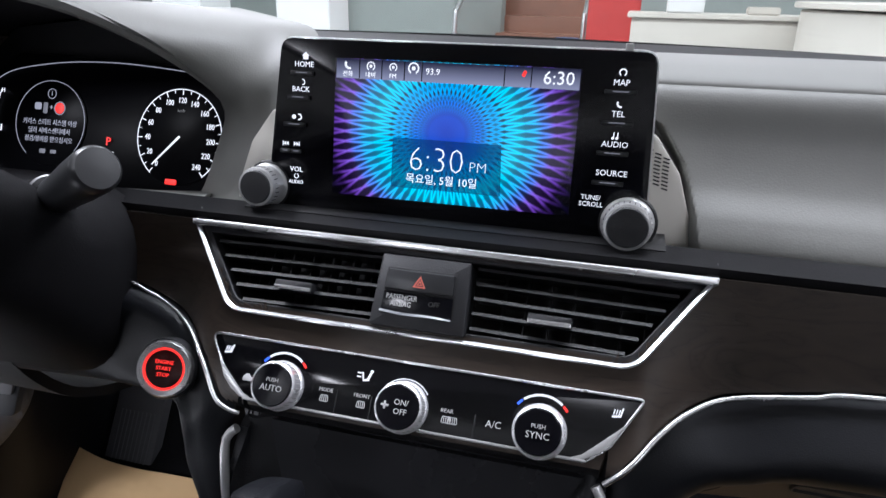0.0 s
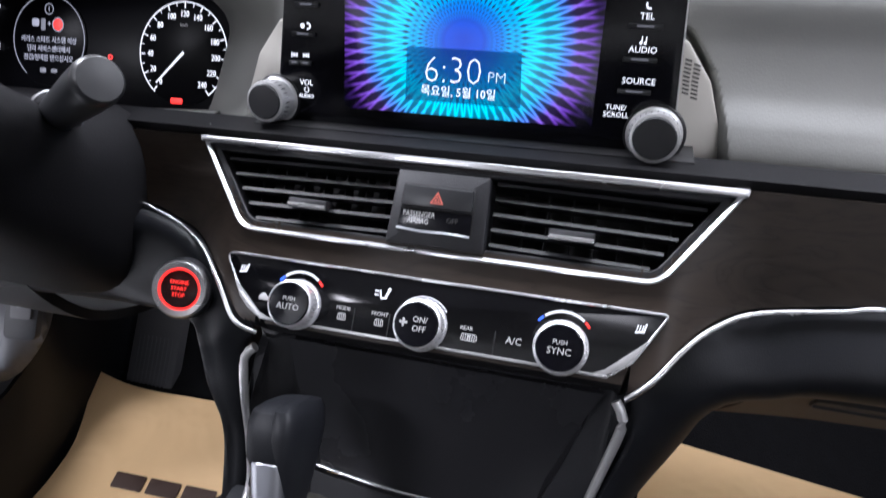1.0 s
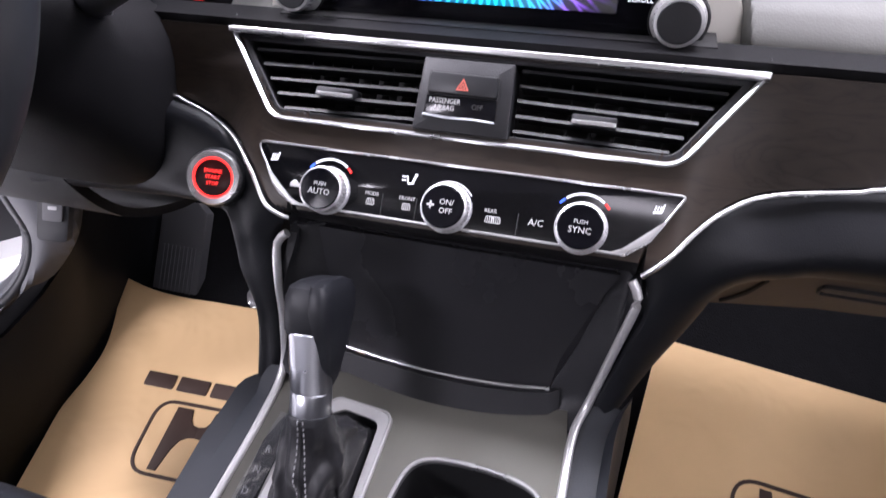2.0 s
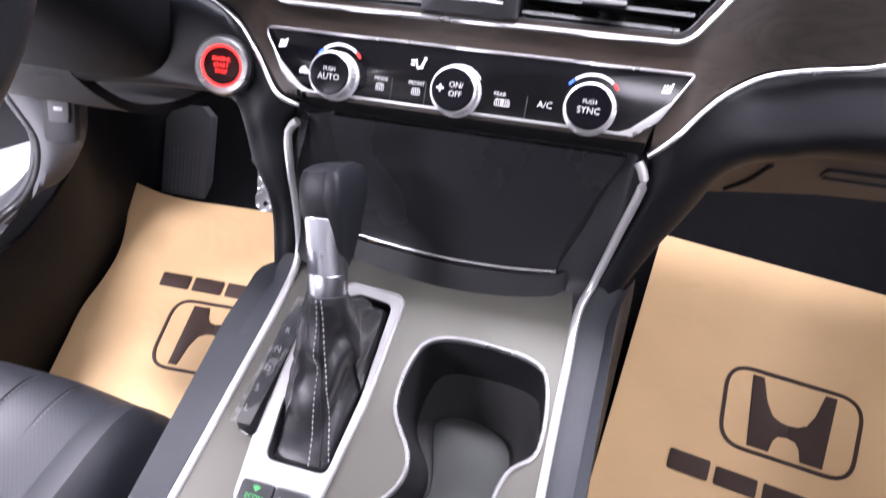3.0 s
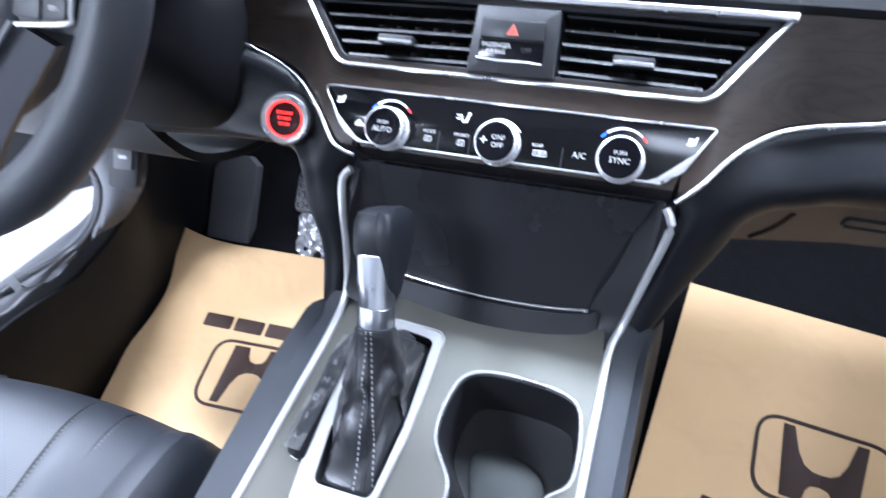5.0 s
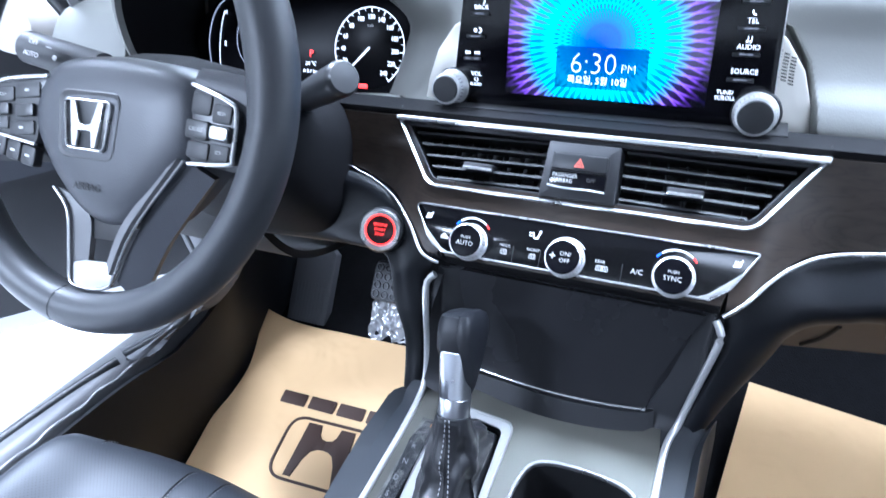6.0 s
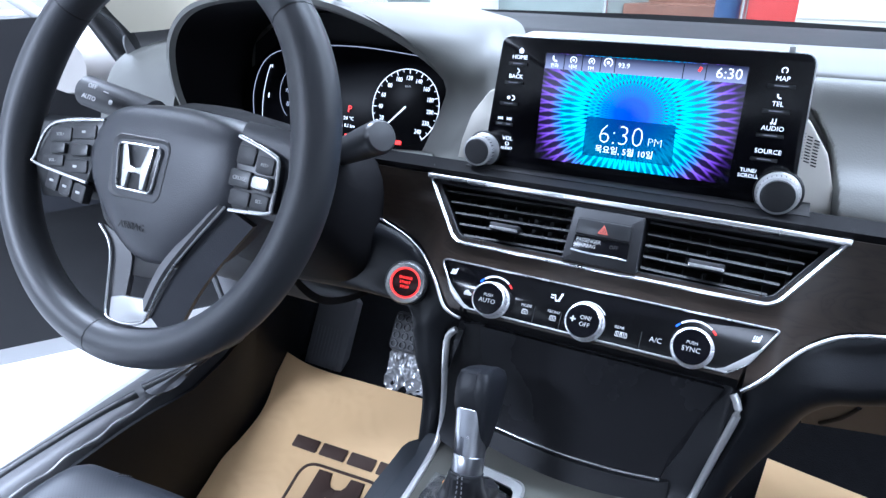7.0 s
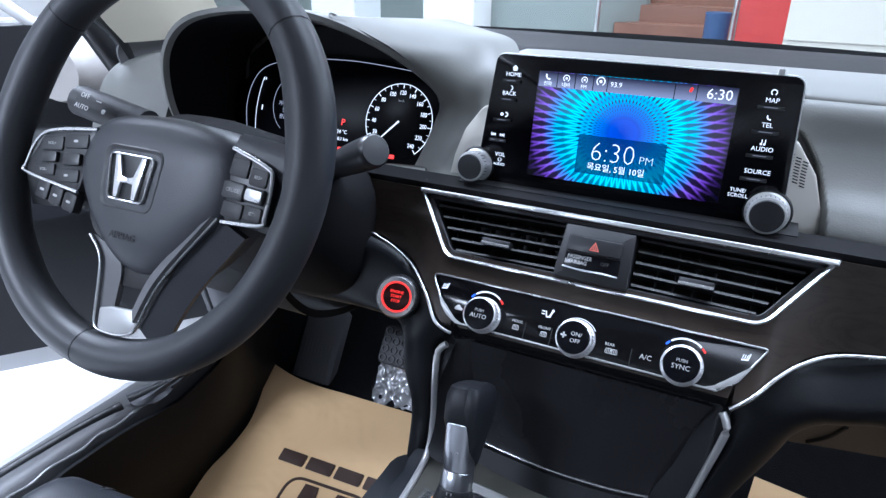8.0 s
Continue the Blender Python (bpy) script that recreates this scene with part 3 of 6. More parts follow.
def edge_z(x):
    for a, b in zip(EDGE, EDGE[1:]):
        if a[0] <= x <= b[0]:
            return a[2] + (b[2] - a[2]) * (x - a[0]) / (b[0] - a[0])
    return EDGE[-1][2]


def in_vent(x, z):
    v = (z - 0.9283) / math.cos(radians(34))
    if v > -0.001 or v < -0.056:
        return False
    return abs(x) < 0.181 + (0.045 * v / 0.0625)


def fascia_bm(under):
    bm = bmesh.new()
    xs = [-0.36 + 0.004 * i for i in range(int(0.6 / 0.004) + 1)] + [0.25 + 0.01 * i for i in range(52)]
    n = 52
    cols = []
    for x in xs:
        zb = edge_z(x)
        top = 0.9315
        cols.append([bm.verts.new((x, fascia_y(x, top + (zb - top) * j / n), top + (zb - top) * j / n)) for j in range(n + 1)])
    for a, b in zip(cols, cols[1:]):
        for j in range(n):
            mid = (a[j].co + b[j + 1].co) / 2
            if not in_vent(mid.x, mid.z) and under == (mid.z < 0.8262 and abs(mid.x) < 0.133):
                bm.faces.new((a[j], b[j], b[j + 1], a[j + 1]))
    for v in [v for v in bm.verts if not v.link_faces]:
        bm.verts.remove(v)
    bm.normal_update()
    bmesh.ops.solidify(bm, geom=bm.faces[:], thickness=-0.004)
    return bm


def dashboard():
    d = thing("dashboard", pose(0, 0.25, 0.9), "grey soft-skinned dashboard with a dark wood-grain fascia", "dashboard")
    part("fascia", fascia_bm(False), WOOD, d, "dark brown open-grain wood fascia", inworld=True)
    part("fascia_underside", fascia_bm(True), SHROUD, d, "black underside of the fascia", inworld=True)
    part("upper_pad", pad_bm(), PAD, d, inworld=True)
    prof = [(0.167, 1.024), (0.165, 1.034), (0.171, 1.0405), (0.195, 1.0480), (0.225, 1.0525), (0.236, 1.0525)]
    part("top_ridge", skin([[(x, y + a, z - q) for y, z in prof] for x, a, q in ((-0.21, 0.036, 0.022), (-0.16, 0.010, 0.005), (-0.10, 0.0, 0.0), (0.3, 0.0, 0.0), (0.76, 0.0, 0.0))], 30, 40, -0.01), PAD, d, inworld=True)
    prof = [(0.226, 1.0500), (0.240, 1.0555), (0.34, 1.0545), (0.47, 1.0470), (0.60, 1.03)]
    part("defroster_top", skin([[(x, y + a, z - q) for y, z in prof] for x, a, q in ((-0.74, 0.03, 0.004), (-0.45, 0.03, 0.004), (-0.24, 0.03, 0.004), (-0.15, 0.0, 0.002), (0.25, 0.0, 0.005), (0.5, 0.0, 0.012), (0.76, 0.0, 0.022))], 30, 24, -0.006), SHROUD, d, "black dashboard top below the windscreen", inworld=True)
    # Black sheets stand in for the shade under the pad and the display.
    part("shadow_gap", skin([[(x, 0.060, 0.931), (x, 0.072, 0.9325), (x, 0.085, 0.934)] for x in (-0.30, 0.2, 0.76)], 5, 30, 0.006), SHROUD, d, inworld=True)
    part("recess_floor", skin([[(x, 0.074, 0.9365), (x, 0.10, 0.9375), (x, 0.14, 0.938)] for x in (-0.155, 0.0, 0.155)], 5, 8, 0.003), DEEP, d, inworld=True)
    line = [(x, fascia_y(x, z) - 0.0055, z - 0.001) for x, _, z in EDGE]
    part("chrome_line", tube(line[11:], 0.0019, m=110), CHROME, d, inworld=True)
    part("chrome_line", tube(line[:9], 0.0015, m=80), CHROME, d, inworld=True)
    # padded bolster on the passenger's side and the brace beside the start button
    top = [(0.112, -0.008, 0.688), (0.123, -0.002, 0.728), (0.1345, 0.001, 0.772), (0.134, 0.008, 0.797), (0.134, 0.006, 0.815), (0.161, 0.018, 0.8445), (0.2014, 0.042, 0.859), (0.29, 0.048, 0.872), (0.76, 0.050, 0.880)]
    crease = [(0.1193, -0.0120, 0.6918), (0.1309, -0.0090, 0.7342), (0.1441, -0.0050, 0.7826), (0.1517, -0.0020, 0.8017), (0.1603, 0.0020, 0.8206), (0.1755, 0.0140, 0.8413), (0.2054, 0.0290, 0.8488), (0.3000, 0.0340, 0.8660), (0.7600, 0.0360, 0.8730)]
    low = [(0.1311, 0.005, 0.6683), (0.1529, 0.020, 0.7123), (0.1707, 0.030, 0.742), (0.1806, 0.035, 0.7623), (0.1849, 0.038, 0.7725), (0.1930, 0.042, 0.7796), (0.2160, 0.047, 0.7896), (0.30, 0.052, 0.797), (0.76, 0.054, 0.80)]
    face = [((a[0] + b[0]) / 2 + 0.003, (a[1] + b[1]) / 2 - s, (a[2] + b[2]) / 2) for a, b, s in zip(crease, low, (0.006, 0.007, 0.009, 0.012, 0.016, 0.022, 0.028, 0.030, 0.030))]
    under = [(x + 0.004, y + 0.07, z - 0.02) for x, y, z in low]
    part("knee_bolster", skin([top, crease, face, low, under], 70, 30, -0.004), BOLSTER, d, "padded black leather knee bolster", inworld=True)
    top = [(-0.1345, -0.022, 0.670), (-0.1370, -0.008, 0.713), (-0.1385, -0.004, 0.755), (-0.1395, 0.001, 0.787), (-0.132, 0.0, 0.812), (-0.153, 0.010, 0.8440), (-0.2032, 0.042, 0.8655), (-0.25, 0.044, 0.879), (-0.36, 0.045, 0.883)]
    crease = [(-0.1430, -0.0360, 0.6680), (-0.1425, -0.0150, 0.7154), (-0.1435, -0.0110, 0.7571), (-0.1460, -0.0070, 0.7846), (-0.1506, -0.0080, 0.8082), (-0.1596, 0.0020, 0.8295), (-0.1980, 0.0220, 0.8610), (-0.2500, 0.0260, 0.8720), (-0.3600, 0.0280, 0.8760)]
    low = [(-0.1500, -0.056, 0.650), (-0.1624, -0.010, 0.7099), (-0.1772, 0.0, 0.7517), (-0.1780, 0.0, 0.775), (-0.1785, 0.0, 0.7917), (-0.190, 0.006, 0.8035), (-0.2411, 0.0180, 0.7982), (-0.2986, 0.0300, 0.7880), (-0.4053, 0.0300, 0.7810)]
    face = [((a[0] + b[0]) / 2, (a[1] + b[1]) / 2 - s, (a[2] + b[2]) / 2) for a, b, s in zip(crease, low, (0.0, 0.004, 0.006, 0.005, 0.003, 0.0, 0.004, 0.010, 0.012))]
    under = [(x + 0.004, y + 0.07, z - 0.015) for x, y, z in low]
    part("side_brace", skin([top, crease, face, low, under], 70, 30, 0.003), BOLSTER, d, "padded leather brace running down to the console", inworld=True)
    part("lower_panel", skin([[(0.175, 0.075, 0.79), (0.19, 0.0994, 0.762), (0.201, 0.174, 0.670)], [(0.2472, 0.08, 0.786), (0.2472, 0.105, 0.755), (0.269, 0.156, 0.693)], [(0.32, 0.08, 0.786), (0.32, 0.105, 0.755), (0.331, 0.145, 0.706)], [(0.76, 0.08, 0.79), (0.76, 0.105, 0.765), (0.76, 0.12, 0.745)]], 10, 30, 0.008), TAUPE, d, "taupe lower glovebox panel", inworld=True)
    part("panel_gap", tube([(0.2160, 0.1605, 0.6855), (0.2252, 0.1459, 0.7034), (0.2310, 0.1324, 0.7201), (0.2357, 0.1099, 0.7480)], 0.0022, 8, 24), DEEP, d, inworld=True)
    part("knee_panel", skin([[(x, 0.052, 0.90), (x, 0.03, 0.85), (x, 0.03, 0.80), (x, 0.08, 0.735), (x, 0.16, 0.70), (x, 0.24, 0.69)] for x in (-0.36, -0.5, -0.66)], 24, 12, 0.01), DEEP, d, inworld=True)
    part("left_end", skin([[(x, y + k, z - q) for y, z in ((0.26, 1.035), (0.17, 1.026), (0.115, 1.010), (0.088, 0.975), (0.07, 0.93), (0.055, 0.88))] for x, k, q in ((-0.556, 0.0, 0.006), (-0.58, 0.0, 0.009), (-0.64, 0.0, 0.014), (-0.70, 0.01, 0.020), (-0.735, 0.05, 0.03))], 24, 20, 0.01), PAD, d, inworld=True)
    # hood over the instruments
    cx = -0.362
    # x, z and how far forward the mouth's edge stands
    mouth = [(-0.165, 0.925, 0.0), (-0.185, 0.975, 0.0), (-0.175, 1.035, 0.0), (-0.125, 1.075, 0.0), (-0.03, 1.088, 0.005), (0.045, 1.077, 0.020), (0.100, 1.047, 0.050), (0.133, 1.010, 0.080), (0.138, 0.985, 0.085), (0.120, 0.918, 0.080)]
    outer = [(-0.172, 0.915), (-0.197, 0.975), (-0.185, 1.040), (-0.130, 1.083), (-0.03, 1.096), (0.052, 1.087), (0.106, 1.055), (0.140, 1.016), (0.146, 0.985), (0.128, 0.908)]
    back = [(-0.21, 0.93), (-0.24, 0.98), (-0.22, 1.03), (-0.15, 1.062), (-0.03, 1.07), (0.07, 1.071), (0.13, 1.060), (0.165, 1.030), (0.175, 0.98), (0.165, 0.92)]
    lean_y = lambda z, k: 0.075 - 0.10 * (z - 1.0) + k
    loops = [[(cx + x * 1.06 + 0.004, 0.218, 0.968 + (z - 0.98) * 0.90) for x, z, k in mouth], [(cx + x * 1.01, lean_y(z, k) + 0.02, z - 0.002) for x, z, k in mouth], [(cx + x, lean_y(z, k) + 0.004, z) for x, z, k in mouth],
             [(cx + (x + a) / 2, lean_y(z, k) - 0.003, (z + c) / 2) for (x, z, k), (a, c) in zip(mouth, outer)], [(cx + a, lean_y(c, k) + 0.004, c) for (x, z, k), (a, c) in zip(mouth, outer)],
             [(cx + (x * 0.55 + a * 0.45), 0.12 + k * 0.75, z * 0.7 + c * 0.3) for (x, z), (a, c), (_, _, k) in zip(outer, back, mouth)], [(cx + x, 0.24, z) for x, z in back], [(cx + x * 1.1, 0.40, 0.98 + (z - 0.98) * 0.75) for x, z in back]]
    part("instrument_hood", skin(loops[2:], 60, 48, 0), PAD, d, "grey arched hood over the instruments", inworld=True)
    part("hood_lining", skin(loops[:3], 60, 16, 0), SHROUD, d, "black inner lining of the hood", inworld=True)
    part("hood_back", rings([[(x, y + k, z) for x, y, z in loops[0]] for k in (0.001, 0.005)]), SHROUD, d, inworld=True)
    part("mouth_floor", skin([[(cx - 0.17, 0.075, 0.922), (cx, 0.075, 0.915), (cx + 0.17, 0.075, 0.922)], [(cx - 0.16, 0.22, 0.905), (cx, 0.22, 0.90), (cx + 0.16, 0.22, 0.905)]], 12, 4, 0.008), SHROUD, d, inworld=True)
    part("lower_lip", skin([[(-0.54, 0.062, 0.925), (-0.36, 0.060, 0.936), (-0.27, 0.060, 0.936), (-0.186, 0.064, 0.936)], [(-0.53, 0.072, 0.930), (-0.36, 0.085, 0.937), (-0.27, 0.10, 0.934), (-0.205, 0.095, 0.936)], [(-0.52, 0.085, 0.925), (-0.36, 0.115, 0.922), (-0.27, 0.150, 0.920), (-0.232, 0.15, 0.922)]], 30, 10, 0.006), PAD, d, "grey lip below the instruments", inworld=True)
    # skin between the hood's edge and the speaker panel
    rim_side = [(-0.312, 0.086, 1.0890), (-0.258, 0.114, 1.0585), (-0.2350, 0.136, 1.0340), (-0.2215, 0.149, 1.0110), (-0.2165, 0.155, 0.9960), (-0.2225, 0.157, 0.9785), (-0.2360, 0.156, 0.9476), (-0.2480, 0.150, 0.9200), (-0.2337, 0.100, 0.9244)]
    pod_side = [(-0.270, 0.230, 1.078), (-0.215, 0.215, 1.070), (-0.1700, 0.190, 1.062), (-0.1480, 0.150, 1.036), (-0.1450, 0.135, 1.005), (-0.1530, 0.125, 0.975), (-0.1700, 0.116, 0.955), (-0.1780, 0.108, 0.9376), (-0.1645, 0.078, 0.9321)]
    part("surround_skin", skin([[(x - 0.004, y + 0.012, z - 0.002) for x, y, z in rim_side], rim_side, [((2 * p[0] + q[0]) / 3, (2 * p[1] + q[1]) / 3 - 0.004, (2 * p[2] + q[2]) / 3) for p, q in zip(rim_side, pod_side)], [((p[0] + 2 * q[0]) / 3, (p[1] + 2 * q[1]) / 3 + 0.002, (p[2] + 2 * q[2]) / 3) for p, q in zip(rim_side, pod_side)], pod_side, [(x + 0.02, y + 0.012, z) for x, y, z in pod_side]], 50, 30, 0.004), PAD, d, "smooth grey skin beside the instruments", inworld=True)
    return d


dashboard()


# ---- display ----
def display_unit():
    m = frame_of(0, 0.0944, 0.9842, 9.5)
    pod = thing("speaker_pod", m, "warm silver panel with speaker slots behind the display", "speaker panel")
    half = [(u + 0.0035, v) for u, v in POD_HALF]
    pts = [Vector((u - 0.0, v)) for u, v in half] + [Vector((-u - 0.008, v)) for u, v in half[::-1]]
    part("panel", plate(rounded(pts, 0.01, 3), -0.06, -0.018, 0.003), POD, pod)
    for i in range(9):
        for k in range(3):
            bar("slot", DEEP, pod, 0.1375 + k * 0.0058 + (i if i > 4 else 4) * 0.0002, 0.0165 - i * 0.0026 - k * 0.0028, -0.0178, 0.0046, 0.0011, 0.0003, turn=-14)
    d = thing("display_unit", m, "black glass touch display with side buttons and two knobs", "touch display")
    out = rounded([(-0.1445, -0.054), (0.1415, -0.054), (0.1355, 0.0795), (-0.1325, 0.0795)], [0.008, 0.008, 0.010, 0.010], 6)
    part("rear_case", plate(shrink(out, -0.0012), -0.022, -0.004, 0.001), SILVER, d, "thin silver rim of the case")
    part("bezel", plate(out, -0.018, 0.0, 0.0015), GLASS_BLACK, d)
    screen = part("screen", plate(rounded([(-0.0885, -0.0325), (0.0885, -0.0325), (0.0885, 0.0665), (-0.0885, 0.0665)], 0.0005, 2), -0.001, 0.0004, 0.0001), wallpaper(), d, "lit screen with a blue and violet radial pattern", smooth=False)
    part("menu_bar", plate([Vector(p) for p in ((-0.0875, 0.0525), (0.0875, 0.0525), (0.0875, 0.0662), (-0.0875, 0.0662))], 0.0004, 0.0007, 0.0001), BAR_GLOW, d, smooth=False)
    for u in (-0.0695, -0.0525, -0.0355, -0.0225, 0.0365, 0.055):
        bar("divider", GLASS_BLACK, d, u, 0.0594, 0.0009, 0.0007, 0.0135, 0.0002)
    clock_panel = part("clock_panel", plate([Vector(p) for p in ((-0.042, -0.0235), (0.040, -0.0235), (0.038, 0.0125), (-0.042, 0.0125))], 0.0004, 0.0006, 0.0001), NAVY_GLOW, d, "dark blue see-through clock panel", smooth=False)
    writing("clock_time", "6:30", 0.0262, WHITE_GLOW, d, -0.0085, -0.0025, 0.0009, squeeze=0.94, thin=0.00065)
    writing("clock_half", "PM", 0.0105, WHITE_GLOW, d, 0.0225, -0.0050, 0.0009, thin=0.0003)
    writing("date_line", "\ubaa9\uc694\uc77c, 5\uc6d4 10\uc77c", 0.0078, WHITE_GLOW, d, -0.004, -0.0165, 0.0009)
    writing("bar_clock", "6:30", 0.0125, WHITE_GLOW, d, 0.0735, 0.0592, 0.0010)
    writing("station", "93.9", 0.0062, WHITE_GLOW, d, -0.0145, 0.0596, 0.0010)
    for u, word in ((-0.0785, "\uc804\ud654"), (-0.061, "\ub0b4\ube44"), (-0.044, "FM")):
        writing("icon_word", word, 0.0044, WHITE_GLOW, d, u, 0.0553, 0.0010)
    part("phone_icon", arc_band(-0.0775, 0.0625, 0.0022, 0.0038, 150, 290, 0.0007, 0.0010, 10), WHITE_GLOW, d)
    for u, r in ((-0.061, 0.0033), (-0.044, 0.003), (-0.0288, 0.0042)):
        part("round_icon", arc_band(u, 0.0615, r * 0.74, r, -60, 240, 0.0007, 0.0010, 16), WHITE_GLOW, d)
        part("round_icon", plate(circle(u, 0.0615, r * 0.35, 12), 0.0007, 0.0010, 0.0001), WHITE_GLOW, d)
    bar("mute_mark", RED_GLOW, d, 0.050, 0.0615, 0.0010, 0.0022, 0.004, 0.0002, turn=-25)
    # side buttons
    left = ((0.0605, "HOME"), (0.0425, "BACK"))
    for v, word in left:
        writing("button_word", word, 0.0055, WHITE_GLOW, d, -0.1135 - (0.0605 - v) * 0.13, v, 0.0004)
    part("home_icon", plate([Vector(p) for p in ((-0.1145, 0.0642), (-0.1105, 0.0642), (-0.1105, 0.0667), (-0.1095, 0.0667), (-0.1125, 0.0695), (-0.1155, 0.0667), (-0.1145, 0.0667))], 0, 0.0003, 0.0001), WHITE_GLOW, d)
    part("back_icon", arc_band(-0.115, 0.0478, 0.0016, 0.0024, -90, 90, 0, 0.0003, 10), WHITE_GLOW, d)
    part("day_icon", plate(circle(-0.1212, 0.0222, 0.0017, 12), 0, 0.0003, 0.0001), WHITE_GLOW, d)
    part("night_icon", arc_band(-0.1172, 0.0222, 0.0014, 0.0025, -110, 110, 0, 0.0003, 12), WHITE_GLOW, d)
    for u, s in ((-0.1275, -1), (-0.1190, 1)):
        for k in (0, 1):
            c = u + s * (k * 0.0021 - 0.001)
            part("skip_icon", plate([Vector(p) for p in ((c - s * 0.001, 0.0004), (c + s * 0.001, 0.0020), (c - s * 0.001, 0.0036))][::s], 0, 0.0003, 0.00005), WHITE_GLOW, d)
        bar("skip_stop", WHITE_GLOW, d, u + s * 0.0024, 0.002, 0.0002, 0.0006, 0.0034, 0.0002)
    writing("button_word", "VOL", 0.0055, WHITE_GLOW, d, -0.1185, -0.0172, 0.0004)
    part("power_icon", arc_band(-0.1185, -0.0222, 0.0014, 0.002, 110, 430, 0, 0.0003, 14), WHITE_GLOW, d)
    writing("button_word", "AUDIO", 0.0038, WHITE_GLOW, d, -0.1187, -0.0268, 0.0004)
    for v, word in ((0.0588, "MAP"), (0.0385, "TEL"), (0.0185, "AUDIO"), (-0.0008, "SOURCE")):
        writing("button_word", word, 0.0055, WHITE_GLOW, d, 0.1145, v, 0.0004)
    part("map_icon", arc_band(0.1147, 0.0655, 0.0017, 0.0026, -60, 240, 0, 0.0003, 14), WHITE_GLOW, d)
    part("tel_icon", arc_band(0.1155, 0.0455, 0.0016, 0.0028, 150, 290, 0, 0.0003, 10), WHITE_GLOW, d)
    for k in (-1, 1):
        bar("note_icon", WHITE_GLOW, d, 0.1145 + k * 0.0013, 0.0246, 0.0002, 0.0007, 0.0042, 0.0002)
        part("note_icon", plate(circle(0.1140 + k * 0.0013, 0.0228, 0.0010, 10), 0, 0.0003, 0.0001), WHITE_GLOW, d)
    writing("button_word", "TUNE/", 0.0046, WHITE_GLOW, d, 0.1025, -0.0182, 0.0004)
    writing("button_word", "SCROLL", 0.0046, WHITE_GLOW, d, 0.1030, -0.0228, 0.0004)
    for u, v, wd in ((-0.1150, 0.0543, 0.018), (-0.1175, 0.0365, 0.018), (-0.1205, 0.0165, 0.018), (-0.1275, -0.0035, 0.0085), (-0.1185, -0.0035, 0.0085), (0.1145, 0.0528, 0.021), (0.1142, 0.0325, 0.021), (0.1135, 0.0125, 0.021), (0.1125, -0.0075, 0.021)):
        b = bar("button", SATIN, d, u, v, 0.0006, wd, 0.0030, 0.0012, r=0.2)
        bar("tick", DIM_GLOW, b, 0, 0.0003, 0.0013, wd * 0.5, 0.0007, 0.0002)
    for u, v, r in ((-0.1420, -0.0310, 0.0148), (0.1285, -0.0335, 0.0158)):
        k = part("knob", turned([(r * 1.12, -0.001), (r * 1.14, 0.002), (r * 1.04, 0.003), (r, 0.0045), (r, 0.009), (r * 0.985, 0.0098), (r, 0.0106), (r, 0.0170), (r * 0.97, 0.0195), (r * 0.86, 0.0203), (r * 0.84, 0.0185)], 56), SILVER, d, "knurled silver knob", m=pose(u, v, 0))
        part("cap", turned([(r * 0.845, 0.0183), (r * 0.84, 0.0205), (r * 0.80, 0.0212), (r * 0.3, 0.0216)], 48), PLASTIC, k, "black knob cap")
        part("collar", turned([(r * 1.25, -0.004), (r * 1.28, -0.001), (r * 1.2, 0.001), (r * 1.05, 0.001)], 48), DEEP, k)
        for i in range(56):
            a = 2 * math.pi * i / 56
            part("rib", box(r - 0.0003, r + 0.0005, -0.0003, 0.0003, 0.0112, 0.0165), CHROME, k, m=pose(0, 0, 0, 0, 0, math.degrees(a)), smooth=False) if i % 2 == 0 else None
    part("security_tab", plate(rounded([(0.1145, 0.076), (0.1195, 0.076), (0.1195, 0.0845), (0.1145, 0.0845)], 0.0006, 2), -0.006, -0.004, 0.0005), SILVER, d)
    part("paper_tag", plate(rounded([(0.1270, -0.0535), (0.131, -0.0535), (0.1298, -0.0605), (0.128, -0.0605)], 0.0005, 2), 0.0, 0.0015, 0.0003), GREY, d)


